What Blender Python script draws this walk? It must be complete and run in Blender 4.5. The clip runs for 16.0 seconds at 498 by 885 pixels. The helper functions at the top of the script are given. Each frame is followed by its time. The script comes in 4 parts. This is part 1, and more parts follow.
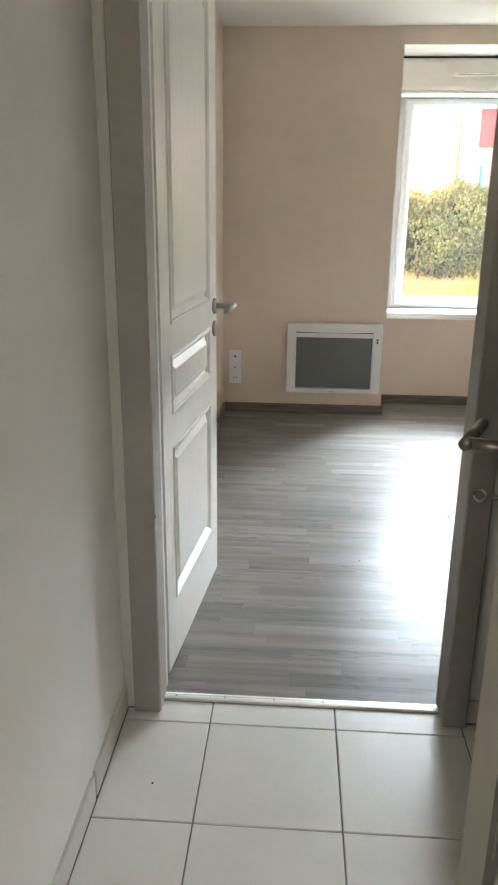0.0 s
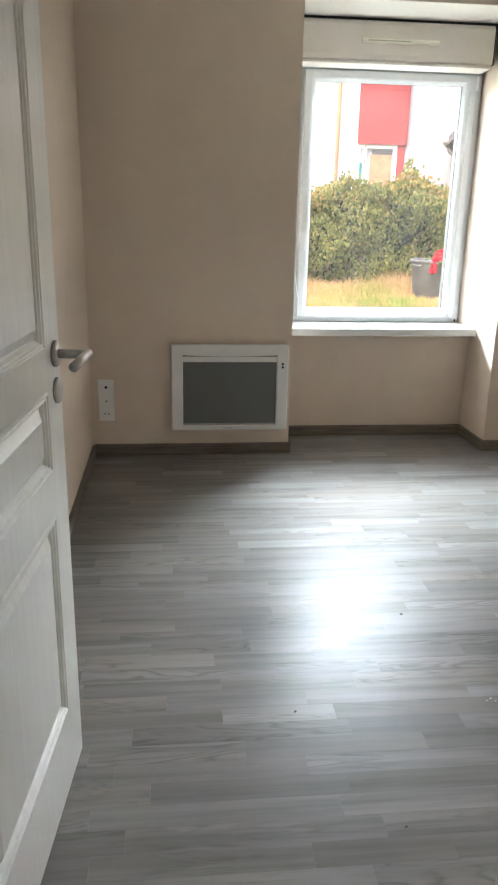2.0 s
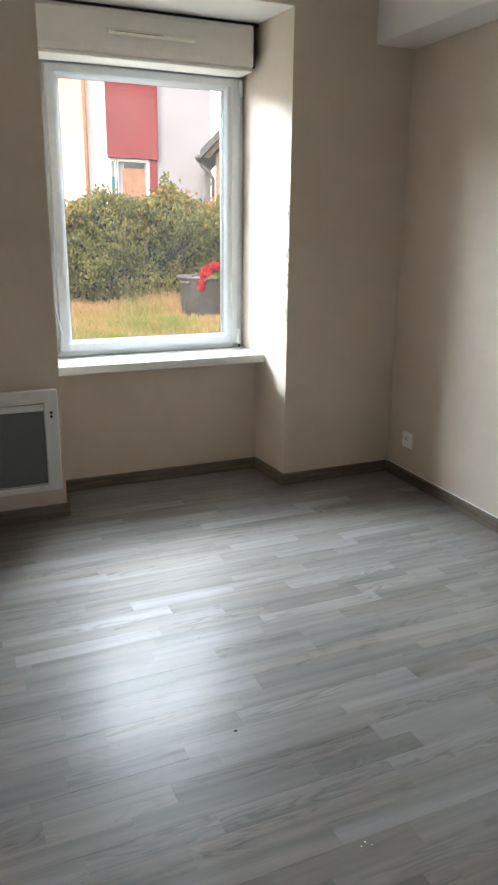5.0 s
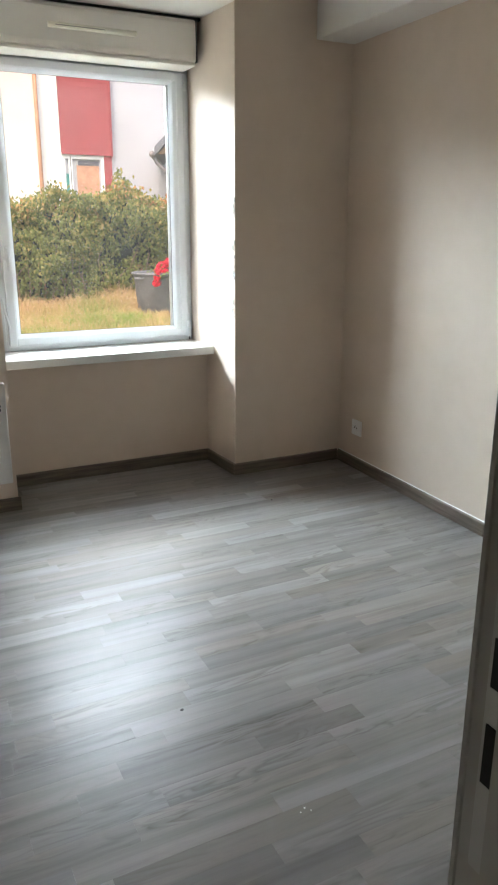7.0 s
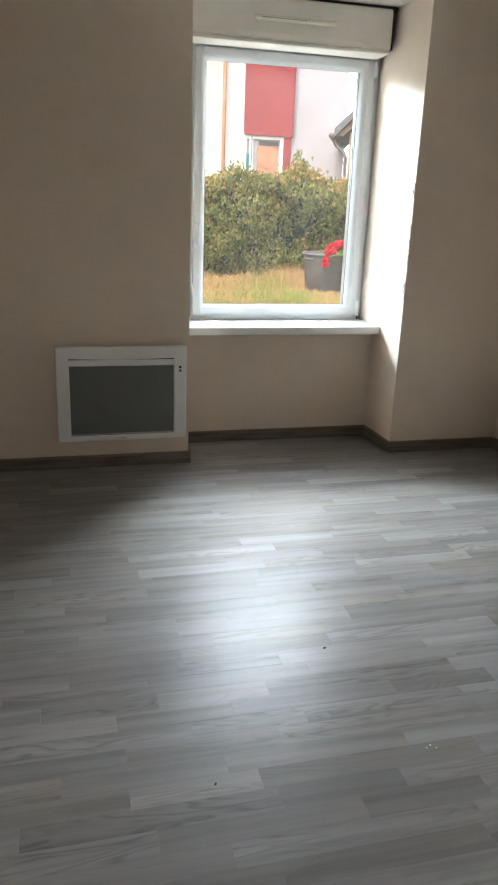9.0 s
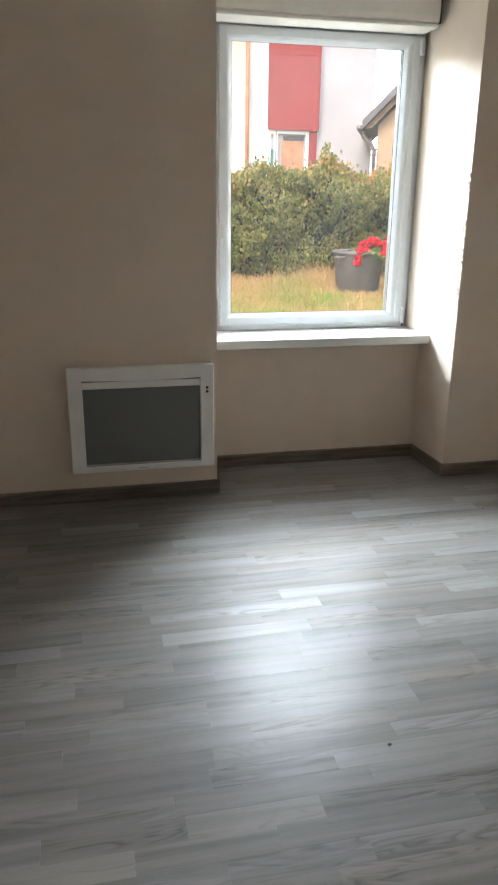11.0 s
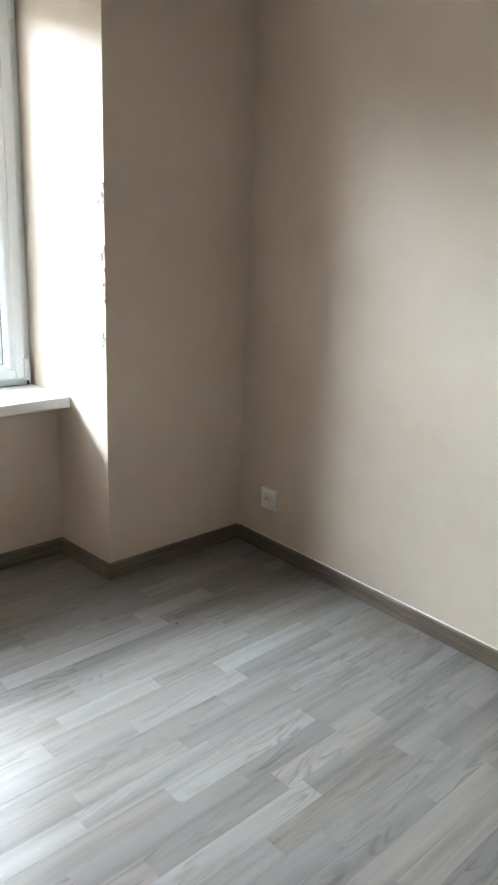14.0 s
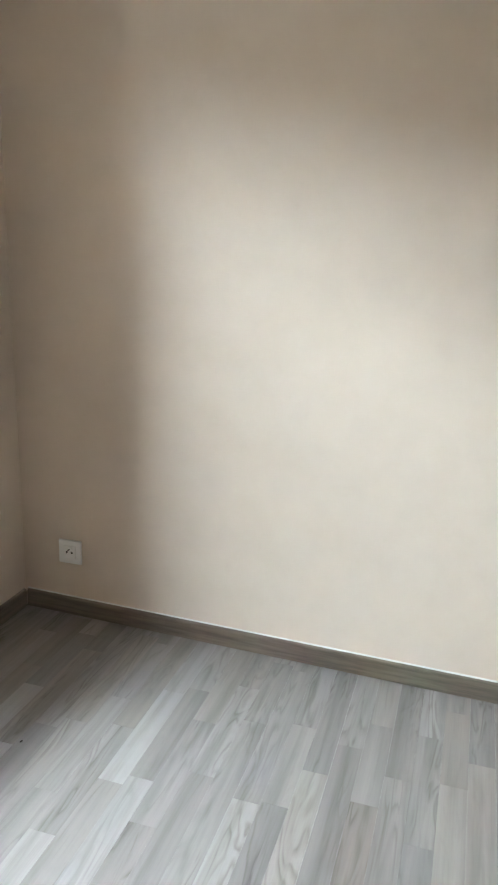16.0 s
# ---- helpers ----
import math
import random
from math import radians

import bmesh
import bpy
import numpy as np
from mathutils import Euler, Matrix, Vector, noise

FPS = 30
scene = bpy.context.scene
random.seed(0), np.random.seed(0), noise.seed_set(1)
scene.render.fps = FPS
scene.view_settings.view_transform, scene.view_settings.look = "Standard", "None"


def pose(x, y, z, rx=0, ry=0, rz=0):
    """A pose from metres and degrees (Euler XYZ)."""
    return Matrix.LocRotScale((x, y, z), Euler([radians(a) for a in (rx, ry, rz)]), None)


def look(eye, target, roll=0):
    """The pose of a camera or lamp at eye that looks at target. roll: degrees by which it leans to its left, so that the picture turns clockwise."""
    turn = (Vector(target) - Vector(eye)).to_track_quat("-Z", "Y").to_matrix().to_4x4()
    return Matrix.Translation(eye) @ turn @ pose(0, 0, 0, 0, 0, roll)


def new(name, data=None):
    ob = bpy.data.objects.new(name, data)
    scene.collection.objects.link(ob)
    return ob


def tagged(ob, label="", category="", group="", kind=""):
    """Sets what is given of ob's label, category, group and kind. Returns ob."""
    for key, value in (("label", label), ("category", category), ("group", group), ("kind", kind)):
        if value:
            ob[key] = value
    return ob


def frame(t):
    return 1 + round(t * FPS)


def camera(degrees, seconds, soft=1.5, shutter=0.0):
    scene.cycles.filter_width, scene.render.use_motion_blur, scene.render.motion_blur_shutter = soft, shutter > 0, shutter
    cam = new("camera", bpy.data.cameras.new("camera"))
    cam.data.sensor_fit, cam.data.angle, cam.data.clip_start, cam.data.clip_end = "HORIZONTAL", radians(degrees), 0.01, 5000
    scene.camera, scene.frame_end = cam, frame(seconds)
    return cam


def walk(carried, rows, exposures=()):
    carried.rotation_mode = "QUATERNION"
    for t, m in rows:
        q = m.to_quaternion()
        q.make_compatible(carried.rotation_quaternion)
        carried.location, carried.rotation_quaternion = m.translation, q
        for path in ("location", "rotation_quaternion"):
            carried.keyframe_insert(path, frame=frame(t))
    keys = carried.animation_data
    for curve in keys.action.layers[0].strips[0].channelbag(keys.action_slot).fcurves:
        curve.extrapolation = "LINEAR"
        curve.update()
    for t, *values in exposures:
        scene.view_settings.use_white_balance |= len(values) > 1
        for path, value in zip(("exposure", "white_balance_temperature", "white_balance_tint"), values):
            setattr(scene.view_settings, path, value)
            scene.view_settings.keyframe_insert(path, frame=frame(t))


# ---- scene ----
cam = camera(37.4, 16.0, 2.2)
PATH = [
    (0, (0.003, 0.171, 1.308), (-0.116, 2.072, 0.697), 0.6),
    (0.5, (-0.046, 0.427, 1.28), (-0.039, 2.328, 0.66), 0.5),
    (1, (-0.021, 0.679, 1.292), (-0.044, 2.583, 0.679), 0.5),
    (1.5, (-0.021, 0.9, 1.278), (0.025, 2.801, 0.658), 0.9),
    (2, (-0.034, 1.152, 1.278), (0.164, 3.046, 0.668), 1.2),
    (2.5, (-0.044, 1.345, 1.263), (0.236, 3.224, 0.639), 1.1),
    (3, (0.002, 1.541, 1.278), (0.296, 3.423, 0.669), 0.7),
    (3.5, (0.02, 1.641, 1.281), (0.4, 3.517, 0.702), 1.4),
    (4, (0.027, 1.698, 1.287), (0.578, 3.536, 0.723), 1.2),
    (4.5, (0.038, 1.717, 1.288), (0.718, 3.51, 0.717), 0.8),
    (5, (0.06, 1.718, 1.286), (0.836, 3.472, 0.72), 0.6),
    (5.2, (0.073, 1.725, 1.259), (0.881, 3.471, 0.711), 0.5),
    (7.3, (0.099, 1.615, 1.265), (0.961, 3.326, 0.693), 0.2),
    (7.5, (0.081, 1.597, 1.275), (0.874, 3.34, 0.697), 0.3),
    (8, (0.049, 1.558, 1.271), (0.695, 3.361, 0.694), 0.5),
    (8.5, (-0.001, 1.486, 1.268), (0.568, 3.307, 0.667), 1.4),
    (8.7, (-0.025, 1.456, 1.267), (0.509, 3.284, 0.656), 1.8),
    (10.8, (0.007, 1.775, 1.265), (0.349, 3.636, 0.618), 1.8),
    (11, (0.036, 1.876, 1.266), (0.451, 3.728, 0.636), 0.7),
    (11.5, (0.071, 1.998, 1.27), (0.75, 3.776, 0.656), 1.2),
    (12, (0.11, 2.085, 1.262), (0.947, 3.787, 0.629), 1.9),
    (12.5, (0.186, 2.258, 1.279), (1.077, 3.929, 0.636), 1.8),
    (13, (0.232, 2.414, 1.288), (1.189, 4.058, 0.669), 1.8),
    (13.5, (0.286, 2.629, 1.298), (1.435, 4.155, 0.704), 1.8),
    (14, (0.346, 2.817, 1.267), (1.668, 4.208, 0.701), 2.4),
    (14.5, (0.407, 3.019, 1.262), (1.79, 4.358, 0.721), 2.5),
    (15, (0.411, 3.184, 1.233), (1.946, 4.364, 0.732), 1.9),
    (15.5, (0.307, 3.378, 1.261), (2.033, 4.243, 0.739), 1.4),
    (16, (0.312, 3.534, 1.219), (2.161, 4.096, 0.704), 1.7),
]
walk(cam, [(t, look(eye, target, roll)) for t, eye, target, roll in PATH],
     [(0.0, 2.65), (0.5, 2.47), (1.0, 2.32), (1.5, 2.2), (2.5, 1.92), (3.0, 1.78), (4.0, 1.58), (5.0, 1.47), (8.5, 1.55), (11.0, 1.55), (12.5, 1.38), (13.5, 1.5), (14.0, 1.66), (15.0, 1.94), (16.0, 2.02)])

# ---- world, sun, exposure ----
world = bpy.data.worlds.new("overcast_sky")
scene.world = world
world.use_nodes = True
wn = world.node_tree.nodes
sky = wn.new("ShaderNodeTexSky")
sky.sky_type = "NISHITA"
sky.sun_disc = False
sky.sun_elevation = radians(58)
sky.sun_rotation = radians(225)
sky.air_density, sky.dust_density, sky.ozone_density = 1.0, 9.0, 0.6
wn["Background"].inputs["Strength"].default_value = 0.15
world.node_tree.links.new(sky.outputs["Color"], wn["Background"].inputs["Color"])

sun_data = bpy.data.lights.new("sun", "SUN")
sun_data.energy, sun_data.angle, sun_data.color = 0.5, radians(45), (1.0, 0.97, 0.92)
sun = new("sun", sun_data)
sun.matrix_world = look((-6, -6, 16), (0, 0, 0))

# area lamps added outside, out of view, for sky light: bright west, weaker north
def sky_fill_lamp(name, x0, x1, z0, z1, radiance, color=(0.79, 0.905, 1.0)):
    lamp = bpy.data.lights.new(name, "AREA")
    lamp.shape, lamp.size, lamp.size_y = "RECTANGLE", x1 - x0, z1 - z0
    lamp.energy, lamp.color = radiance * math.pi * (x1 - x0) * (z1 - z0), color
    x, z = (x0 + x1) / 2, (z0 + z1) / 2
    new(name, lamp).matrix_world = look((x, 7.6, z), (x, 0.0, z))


sky_fill_lamp("sky_fill_west", -2.80, -0.25, 2.38, 3.10, 24.0, (0.75, 0.895, 1.0))
sky_fill_lamp("sky_fill_northwest", -0.25, 0.79, 2.38, 3.10, 29.0, (0.75, 0.895, 1.0))
sky_fill_lamp("sky_fill_north", 0.79, 2.90, 2.38, 3.05, 15.0)
sky_fill_lamp("sky_fill_high", 0.79, 2.90, 3.05, 4.75, 12.5)

# unseen fill lamp added at the hall's far end to brighten the hall
hall_fill_lamp = bpy.data.lights.new("hall_fill_lamp", "AREA")
hall_fill_lamp.shape, hall_fill_lamp.size, hall_fill_lamp.size_y = "RECTANGLE", 0.56, 0.9
hall_fill_lamp.energy, hall_fill_lamp.color = 0.85, (1.0, 0.97, 0.92)
new("hall_fill_lamp", hall_fill_lamp).matrix_world = look((0.05, -0.965, 1.5), (0.05, 1.0, 1.5))


# ---- materials ----
def base_mat(name, rough=0.6, metal=0.0, spec=0.5):
    m = bpy.data.materials.new(name)
    m.use_nodes = True
    n, l = m.node_tree.nodes, m.node_tree.links
    b = n["Principled BSDF"]
    b.inputs["Roughness"].default_value = rough
    b.inputs["Metallic"].default_value = metal
    b.inputs["Specular IOR Level"].default_value = spec
    return m, n, l, b


def ramp(n, stops):
    r = n.new("ShaderNodeValToRGB")
    while len(r.color_ramp.elements) < len(stops):
        r.color_ramp.elements.new(0.5)
    for e, (p, c) in zip(r.color_ramp.elements, stops):
        e.position, e.color = p, (*c, 1)
    return r


def noise_tex(n, l, vec, scale, detail=4.0, rough=0.55):
    t = n.new("ShaderNodeTexNoise")
    t.inputs["Scale"].default_value = scale
    t.inputs["Detail"].default_value = detail
    t.inputs["Roughness"].default_value = rough
    if vec is not None:
        l.new(vec, t.inputs["Vector"])
    return t


def mapped(n, l, vec, scale=(1, 1, 1), rot=(0, 0, 0)):
    m = n.new("ShaderNodeMapping")
    m.inputs["Scale"].default_value = scale
    m.inputs["Rotation"].default_value = rot
    l.new(vec, m.inputs["Vector"])
    return m.outputs["Vector"]


def mix_rgb(n, l, fac, a, b, mode="MIX"):
    x = n.new("ShaderNodeMix")
    x.data_type, x.blend_type = "RGBA", mode
    for sock, v in ((x.inputs["Factor"], fac), (x.inputs["A"], a), (x.inputs["B"], b)):
        if isinstance(v, (int, float)):
            sock.default_value = v
        elif isinstance(v, tuple):
            sock.default_value = (*v, 1)
        else:
            l.new(v, sock)
    return x.outputs["Result"]


def bump(n, l, b, height, strength, dist=0.002):
    u = n.new("ShaderNodeBump")
    u.inputs["Strength"].default_value = strength
    u.inputs["Distance"].default_value = dist
    l.new(height, u.inputs["Height"])
    l.new(u.outputs["Normal"], b.inputs["Normal"])
    return u


def plain(name, color, rough=0.5, metal=0.0, vary=0.06, scale=6.0, fine=120.0, relief=0.12, spec=0.5):
    """A painted, moulded or metal surface: broad soft stains and a fine grain."""
    m, n, l, b = base_mat(name, rough, metal, spec)
    pos = n.new("ShaderNodeNewGeometry").outputs["Position"]
    big = noise_tex(n, l, pos, scale, 3)
    small = noise_tex(n, l, pos, fine, 2)
    dark = tuple(c * (1 - 2 * vary) for c in color)
    lite = tuple(min(1, c * (1 + vary)) for c in color)
    r = ramp(n, [(0.3, dark), (0.7, lite)])
    l.new(big.outputs["Fac"], r.inputs["Fac"])
    c = mix_rgb(n, l, 0.12, r.outputs["Color"], small.outputs["Color"], "SOFT_LIGHT")
    l.new(c, b.inputs["Base Color"])
    rr = n.new("ShaderNodeMapRange")
    rr.inputs["To Min"].default_value, rr.inputs["To Max"].default_value = max(0.29, rough - 0.06), min(1, max(rough, 0.29) + 0.08)
    l.new(big.outputs["Fac"], rr.inputs["Value"])
    l.new(rr.outputs["Result"], b.inputs["Roughness"])
    bump(n, l, b, small.outputs["Fac"], relief, 0.001)
    return m


def wallpaper(name, color):
    """Vinyl wallpaper with a fine diagonal rib, faint roll seams and soiling."""
    m, n, l, b = base_mat(name, 0.62, 0, 0.35)
    pos = n.new("ShaderNodeNewGeometry").outputs["Position"]
    big = noise_tex(n, l, pos, 1.3, 4)
    mid = noise_tex(n, l, pos, 9.0, 4)
    small = noise_tex(n, l, pos, 260.0, 2)
    wave = n.new("ShaderNodeTexWave")
    wave.wave_type, wave.bands_direction = "BANDS", "DIAGONAL"
    wave.inputs["Scale"].default_value = 150.0
    wave.inputs["Distortion"].default_value = 1.2
    wave.inputs["Detail"].default_value = 1.0
    l.new(pos, wave.inputs["Vector"])
    r = ramp(n, [(0.3, tuple(c * 0.95 for c in color)), (0.7, tuple(min(1, c * 1.03) for c in color))])
    l.new(big.outputs["Fac"], r.inputs["Fac"])
    r2 = ramp(n, [(0.25, (0.93, 0.92, 0.90)), (0.6, (1, 1, 1))])
    l.new(mid.outputs["Fac"], r2.inputs["Fac"])
    c = mix_rgb(n, l, 0.5, r.outputs["Color"], r2.outputs["Color"], "MULTIPLY")
    c = mix_rgb(n, l, 0.03, c, wave.outputs["Color"], "SOFT_LIGHT")
    l.new(c, b.inputs["Base Color"])
    h = n.new("ShaderNodeMath")
    h.operation = "ADD"
    l.new(wave.outputs["Fac"], h.inputs[0])
    l.new(small.outputs["Fac"], h.inputs[1])
    bump(n, l, b, h.outputs["Value"], 0.10, 0.0005)
    return m


def laminate(name, by_object):
    """Printed three-strip laminate: each strip has its own tone, the grain runs along x."""
    m, n, l, b = base_mat(name, 0.24, 0, 0.05)
    pos = n.new("ShaderNodeNewGeometry").outputs["Position"]
    if by_object:
        rnd = n.new("ShaderNodeObjectInfo").outputs["Random"]
    else:
        rnd = n.new("ShaderNodeNewGeometry").outputs["Random Per Island"]

    def math_node(op, a, c, d=None):
        q = n.new("ShaderNodeMath")
        q.operation = op
        for k, v in enumerate((a, c, d)):
            if v is None:
                continue
            if isinstance(v, (int, float)):
                q.inputs[k].default_value = v
            else:
                l.new(v, q.inputs[k])
        return q.outputs["Value"]

    def other(k):
        """A further random number of the same strip."""
        return math_node("FRACT", math_node("MULTIPLY", rnd, k), 0.0)

    off = n.new("ShaderNodeVectorMath")
    off.operation = "MULTIPLY_ADD"
    comb = n.new("ShaderNodeCombineXYZ")
    for k in ("X", "Y", "Z"):
        l.new(rnd, comb.inputs[k])
    l.new(comb.outputs["Vector"], off.inputs[0])
    off.inputs[1].default_value = (37.0, 53.0, 71.0)
    l.new(pos, off.inputs[2])
    v = off.outputs["Vector"]
    tone = ramp(n, [(0.0, (0.198, 0.181, 0.170)), (0.25, (0.226, 0.209, 0.197)), (0.65, (0.246, 0.230, 0.218)), (0.88, (0.263, 0.247, 0.235)), (1.0, (0.295, 0.279, 0.264))])
    l.new(rnd, tone.inputs["Fac"])
    streak = noise_tex(n, l, mapped(n, l, v, (1.3, 24, 1)), 1.0, 5, 0.55)
    fine = noise_tex(n, l, mapped(n, l, v, (9, 420, 1)), 1.0, 3, 0.6)
    s1 = ramp(n, [(0.28, (0.72, 0.71, 0.70)), (0.52, (1.0, 1.0, 1.0)), (0.75, (1.18, 1.17, 1.15))])
    l.new(streak.outputs["Fac"], s1.inputs["Fac"])
    s3 = ramp(n, [(0.32, (0.86, 0.85, 0.84)), (0.55, (1.0, 1.0, 1.0))])
    l.new(fine.outputs["Fac"], s3.inputs["Fac"])
    # cathedral figure: nested growth rings drawn out along the strip, strong on some strips only
    vein = noise_tex(n, l, mapped(n, l, v, (2.4, 17, 1)), 1.0, 2.5, 0.5)
    vein.inputs["Distortion"].default_value = 0.6
    rings = math_node("FRACT", math_node("MULTIPLY", vein.outputs["Fac"], 9.0), 0.0)
    line = ramp(n, [(0.0, (1, 1, 1)), (0.20, (0.66, 0.635, 0.61)), (0.46, (0.92, 0.91, 0.90)), (0.70, (1.05, 1.05, 1.04)), (1.0, (1, 1, 1))])
    l.new(rings, line.inputs["Fac"])
    broken = noise_tex(n, l, mapped(n, l, v, (3.0, 30, 1)), 1.0, 3, 0.6)
    gate = ramp(n, [(0.42, (0, 0, 0)), (0.60, (1, 1, 1))])
    l.new(broken.outputs["Fac"], gate.inputs["Fac"])
    figured = ramp(n, [(0.35, (0.10, 0.10, 0.10)), (0.75, (0.85, 0.85, 0.85))])
    l.new(other(17.3), figured.inputs["Fac"])
    c = mix_rgb(n, l, 1.0, tone.outputs["Color"], s1.outputs["Color"], "MULTIPLY")
    c = mix_rgb(n, l, math_node("MULTIPLY", gate.outputs["Color"], figured.outputs["Color"]), c, mix_rgb(n, l, 1.0, c, line.outputs["Color"], "MULTIPLY"))
    tint = ramp(n, [(0.0, (0.98, 0.995, 1.01)), (0.4, (1.0, 1.0, 1.0)), (0.7, (1.0, 1.0, 0.99)), (1.0, (1.03, 1.0, 0.955))])
    l.new(other(9.7), tint.inputs["Fac"])
    c = mix_rgb(n, l, 1.0, c, tint.outputs["Color"], "MULTIPLY")
    c = mix_rgb(n, l, 0.30, c, s3.outputs["Color"], "MULTIPLY")
    l.new(c, b.inputs["Base Color"])
    # uneven lacquer with wiped patches and dried shoe marks, duller than the rest
    smear = noise_tex(n, l, mapped(n, l, pos, (3.2, 4.5, 1)), 1.0, 5, 0.62)
    rr = n.new("ShaderNodeMapRange")
    rr.inputs["From Min"].default_value, rr.inputs["From Max"].default_value = 0.3, 0.72
    rr.inputs["To Min"].default_value, rr.inputs["To Max"].default_value = 0.285, 0.35
    l.new(smear.outputs["Fac"], rr.inputs["Value"])
    curl = noise_tex(n, l, pos, 5.5, 3, 0.55)
    curl.inputs["Distortion"].default_value = 2.2
    mark = ramp(n, [(0.470, (0, 0, 0)), (0.5, (1, 1, 1)), (0.530, (0, 0, 0))])
    l.new(curl.outputs["Fac"], mark.inputs["Fac"])
    group = noise_tex(n, l, pos, 6.0, 3, 0.6)
    spots = ramp(n, [(0.49, (0, 0, 0)), (0.60, (1, 1, 1))])
    l.new(group.outputs["Fac"], spots.inputs["Fac"])
    dirt = math_node("MULTIPLY", mark.outputs["Color"], spots.outputs["Color"])
    l.new(rr.outputs["Result"], b.inputs["Roughness"])
    wiped = math_node("MULTIPLY_ADD", smear.outputs["Fac"], -0.10, 0.142)
    l.new(math_node("MULTIPLY_ADD", dirt, -0.045, wiped), b.inputs["Specular IOR Level"])
    bump(n, l, b, fine.outputs["Fac"], 0.05, 0.0005)
    return m


def grained(name, color, axis=(1, 1, 1), rough=0.45, contrast=0.35, relief=0.25, paint=False):
    """Wood grain drawn out along the axis with the smallest factor."""
    m, n, l, b = base_mat(name, rough)
    co = n.new("ShaderNodeTexCoord").outputs["Object"]
    g = noise_tex(n, l, mapped(n, l, co, axis), 1.0, 6, 0.6)
    g2 = noise_tex(n, l, co, 3.0, 3)
    lo = tuple(c * (1 - contrast) for c in color)
    r = ramp(n, [(0.32, lo), (0.62, color), (0.8, tuple(min(1, c * (1 + contrast * 0.3)) for c in color))])
    l.new(g.outputs["Fac"], r.inputs["Fac"])
    c = mix_rgb(n, l, 0.25, r.outputs["Color"], g2.outputs["Color"], "SOFT_LIGHT")
    l.new(c, b.inputs["Base Color"])
    bump(n, l, b, g.outputs["Fac"], relief, 0.0012)
    return m


def foliage(name, stops, trans=0.25, rough=0.5, island=0.75, along=None, patches=0.25):
    """Leaves, petals or blades; along = (axis, from, to, share) shifts the hue along that axis."""
    m, n, l, b = base_mat(name, rough, 0, 0.2)
    geo = n.new("ShaderNodeNewGeometry")
    patch = noise_tex(n, l, geo.outputs["Position"], 1.6, 3)
    add = n.new("ShaderNodeMath")
    add.operation = "MULTIPLY_ADD"
    l.new(geo.outputs["Random Per Island"], add.inputs[0])
    add.inputs[1].default_value = island
    sub = n.new("ShaderNodeMapRange")
    sub.inputs["From Min"].default_value, sub.inputs["From Max"].default_value = 0.35, 0.65
    sub.inputs["To Min"].default_value, sub.inputs["To Max"].default_value = 0.0, patches
    l.new(patch.outputs["Fac"], sub.inputs["Value"])
    l.new(sub.outputs["Result"], add.inputs[2])
    r = ramp(n, stops)
    fac = add.outputs["Value"]
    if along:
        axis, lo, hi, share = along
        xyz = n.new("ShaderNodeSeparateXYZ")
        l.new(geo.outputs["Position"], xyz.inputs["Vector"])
        hue_shift = n.new("ShaderNodeMapRange")
        hue_shift.inputs["From Min"].default_value, hue_shift.inputs["From Max"].default_value = lo, hi
        hue_shift.inputs["To Max"].default_value = share
        l.new(xyz.outputs[axis], hue_shift.inputs["Value"])
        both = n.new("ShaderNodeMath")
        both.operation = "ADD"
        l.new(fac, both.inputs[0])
        l.new(hue_shift.outputs["Result"], both.inputs[1])
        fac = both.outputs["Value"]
    l.new(fac, r.inputs["Fac"])
    l.new(r.outputs["Color"], b.inputs["Base Color"])
    tr = n.new("ShaderNodeBsdfTranslucent")
    l.new(r.outputs["Color"], tr.inputs["Color"])
    mx = n.new("ShaderNodeMixShader")
    mx.inputs["Fac"].default_value = trans
    l.new(b.outputs["BSDF"], mx.inputs[1])
    l.new(tr.outputs["BSDF"], mx.inputs[2])
    l.new(mx.outputs["Shader"], n["Material Output"].inputs["Surface"])
    return m


M_WALL = wallpaper("beige_wallpaper", (0.73, 0.617, 0.515))
M_HALLWALL = plain("hall_paint", (0.80, 0.775, 0.73), 0.7, vary=0.03, scale=2.0, fine=180, relief=0.15)
M_CEIL = plain("ceiling_paint", (0.84, 0.82, 0.78), 0.85, vary=0.02, scale=1.5, fine=90, relief=0.2)
M_STRIP = laminate("grey_laminate", True)
M_STRIP_REST = laminate("grey_laminate_rest", False)
M_SUB = plain("board_core", (0.10, 0.09, 0.08), 0.9)
M_BASE = grained("taupe_baseboard", (0.185, 0.148, 0.112), (4, 4, 75), 0.42, 0.5, 0.2)
M_TILE = plain("cream_tile", (0.665, 0.64, 0.59), 0.34, vary=0.012, scale=0.9, fine=60, relief=0.05)
M_GROUT = plain("grout", (0.17, 0.16, 0.145), 0.95, vary=0.1, scale=8)
M_SKIRT = plain("skirting_tile", (0.58, 0.55, 0.50), 0.3, vary=0.03)
# door frame colour set well below white, with the hall's shade put in
M_TRIM = plain("frame_shaded", (0.33, 0.305, 0.27), 0.42, vary=0.03, scale=4, fine=60, relief=0.1)
M_DOOR = grained("white_grained_door", (0.85, 0.825, 0.78), (70, 70, 2.2), 0.31, 0.06, 0.4)
# copy of the door skin, darkened to carry the side door's shade
M_DOOR_SHADED = grained("hall_door_shaded", (0.26, 0.24, 0.21), (70, 70, 2.2), 0.42, 0.06, 0.4)
M_PVC = plain("white_pvc", (0.68, 0.71, 0.73), 0.36, vary=0.02, relief=0.03)
M_BOX = plain("ivory_white_plastic", (0.83, 0.80, 0.74), 0.4, vary=0.02, relief=0.03)
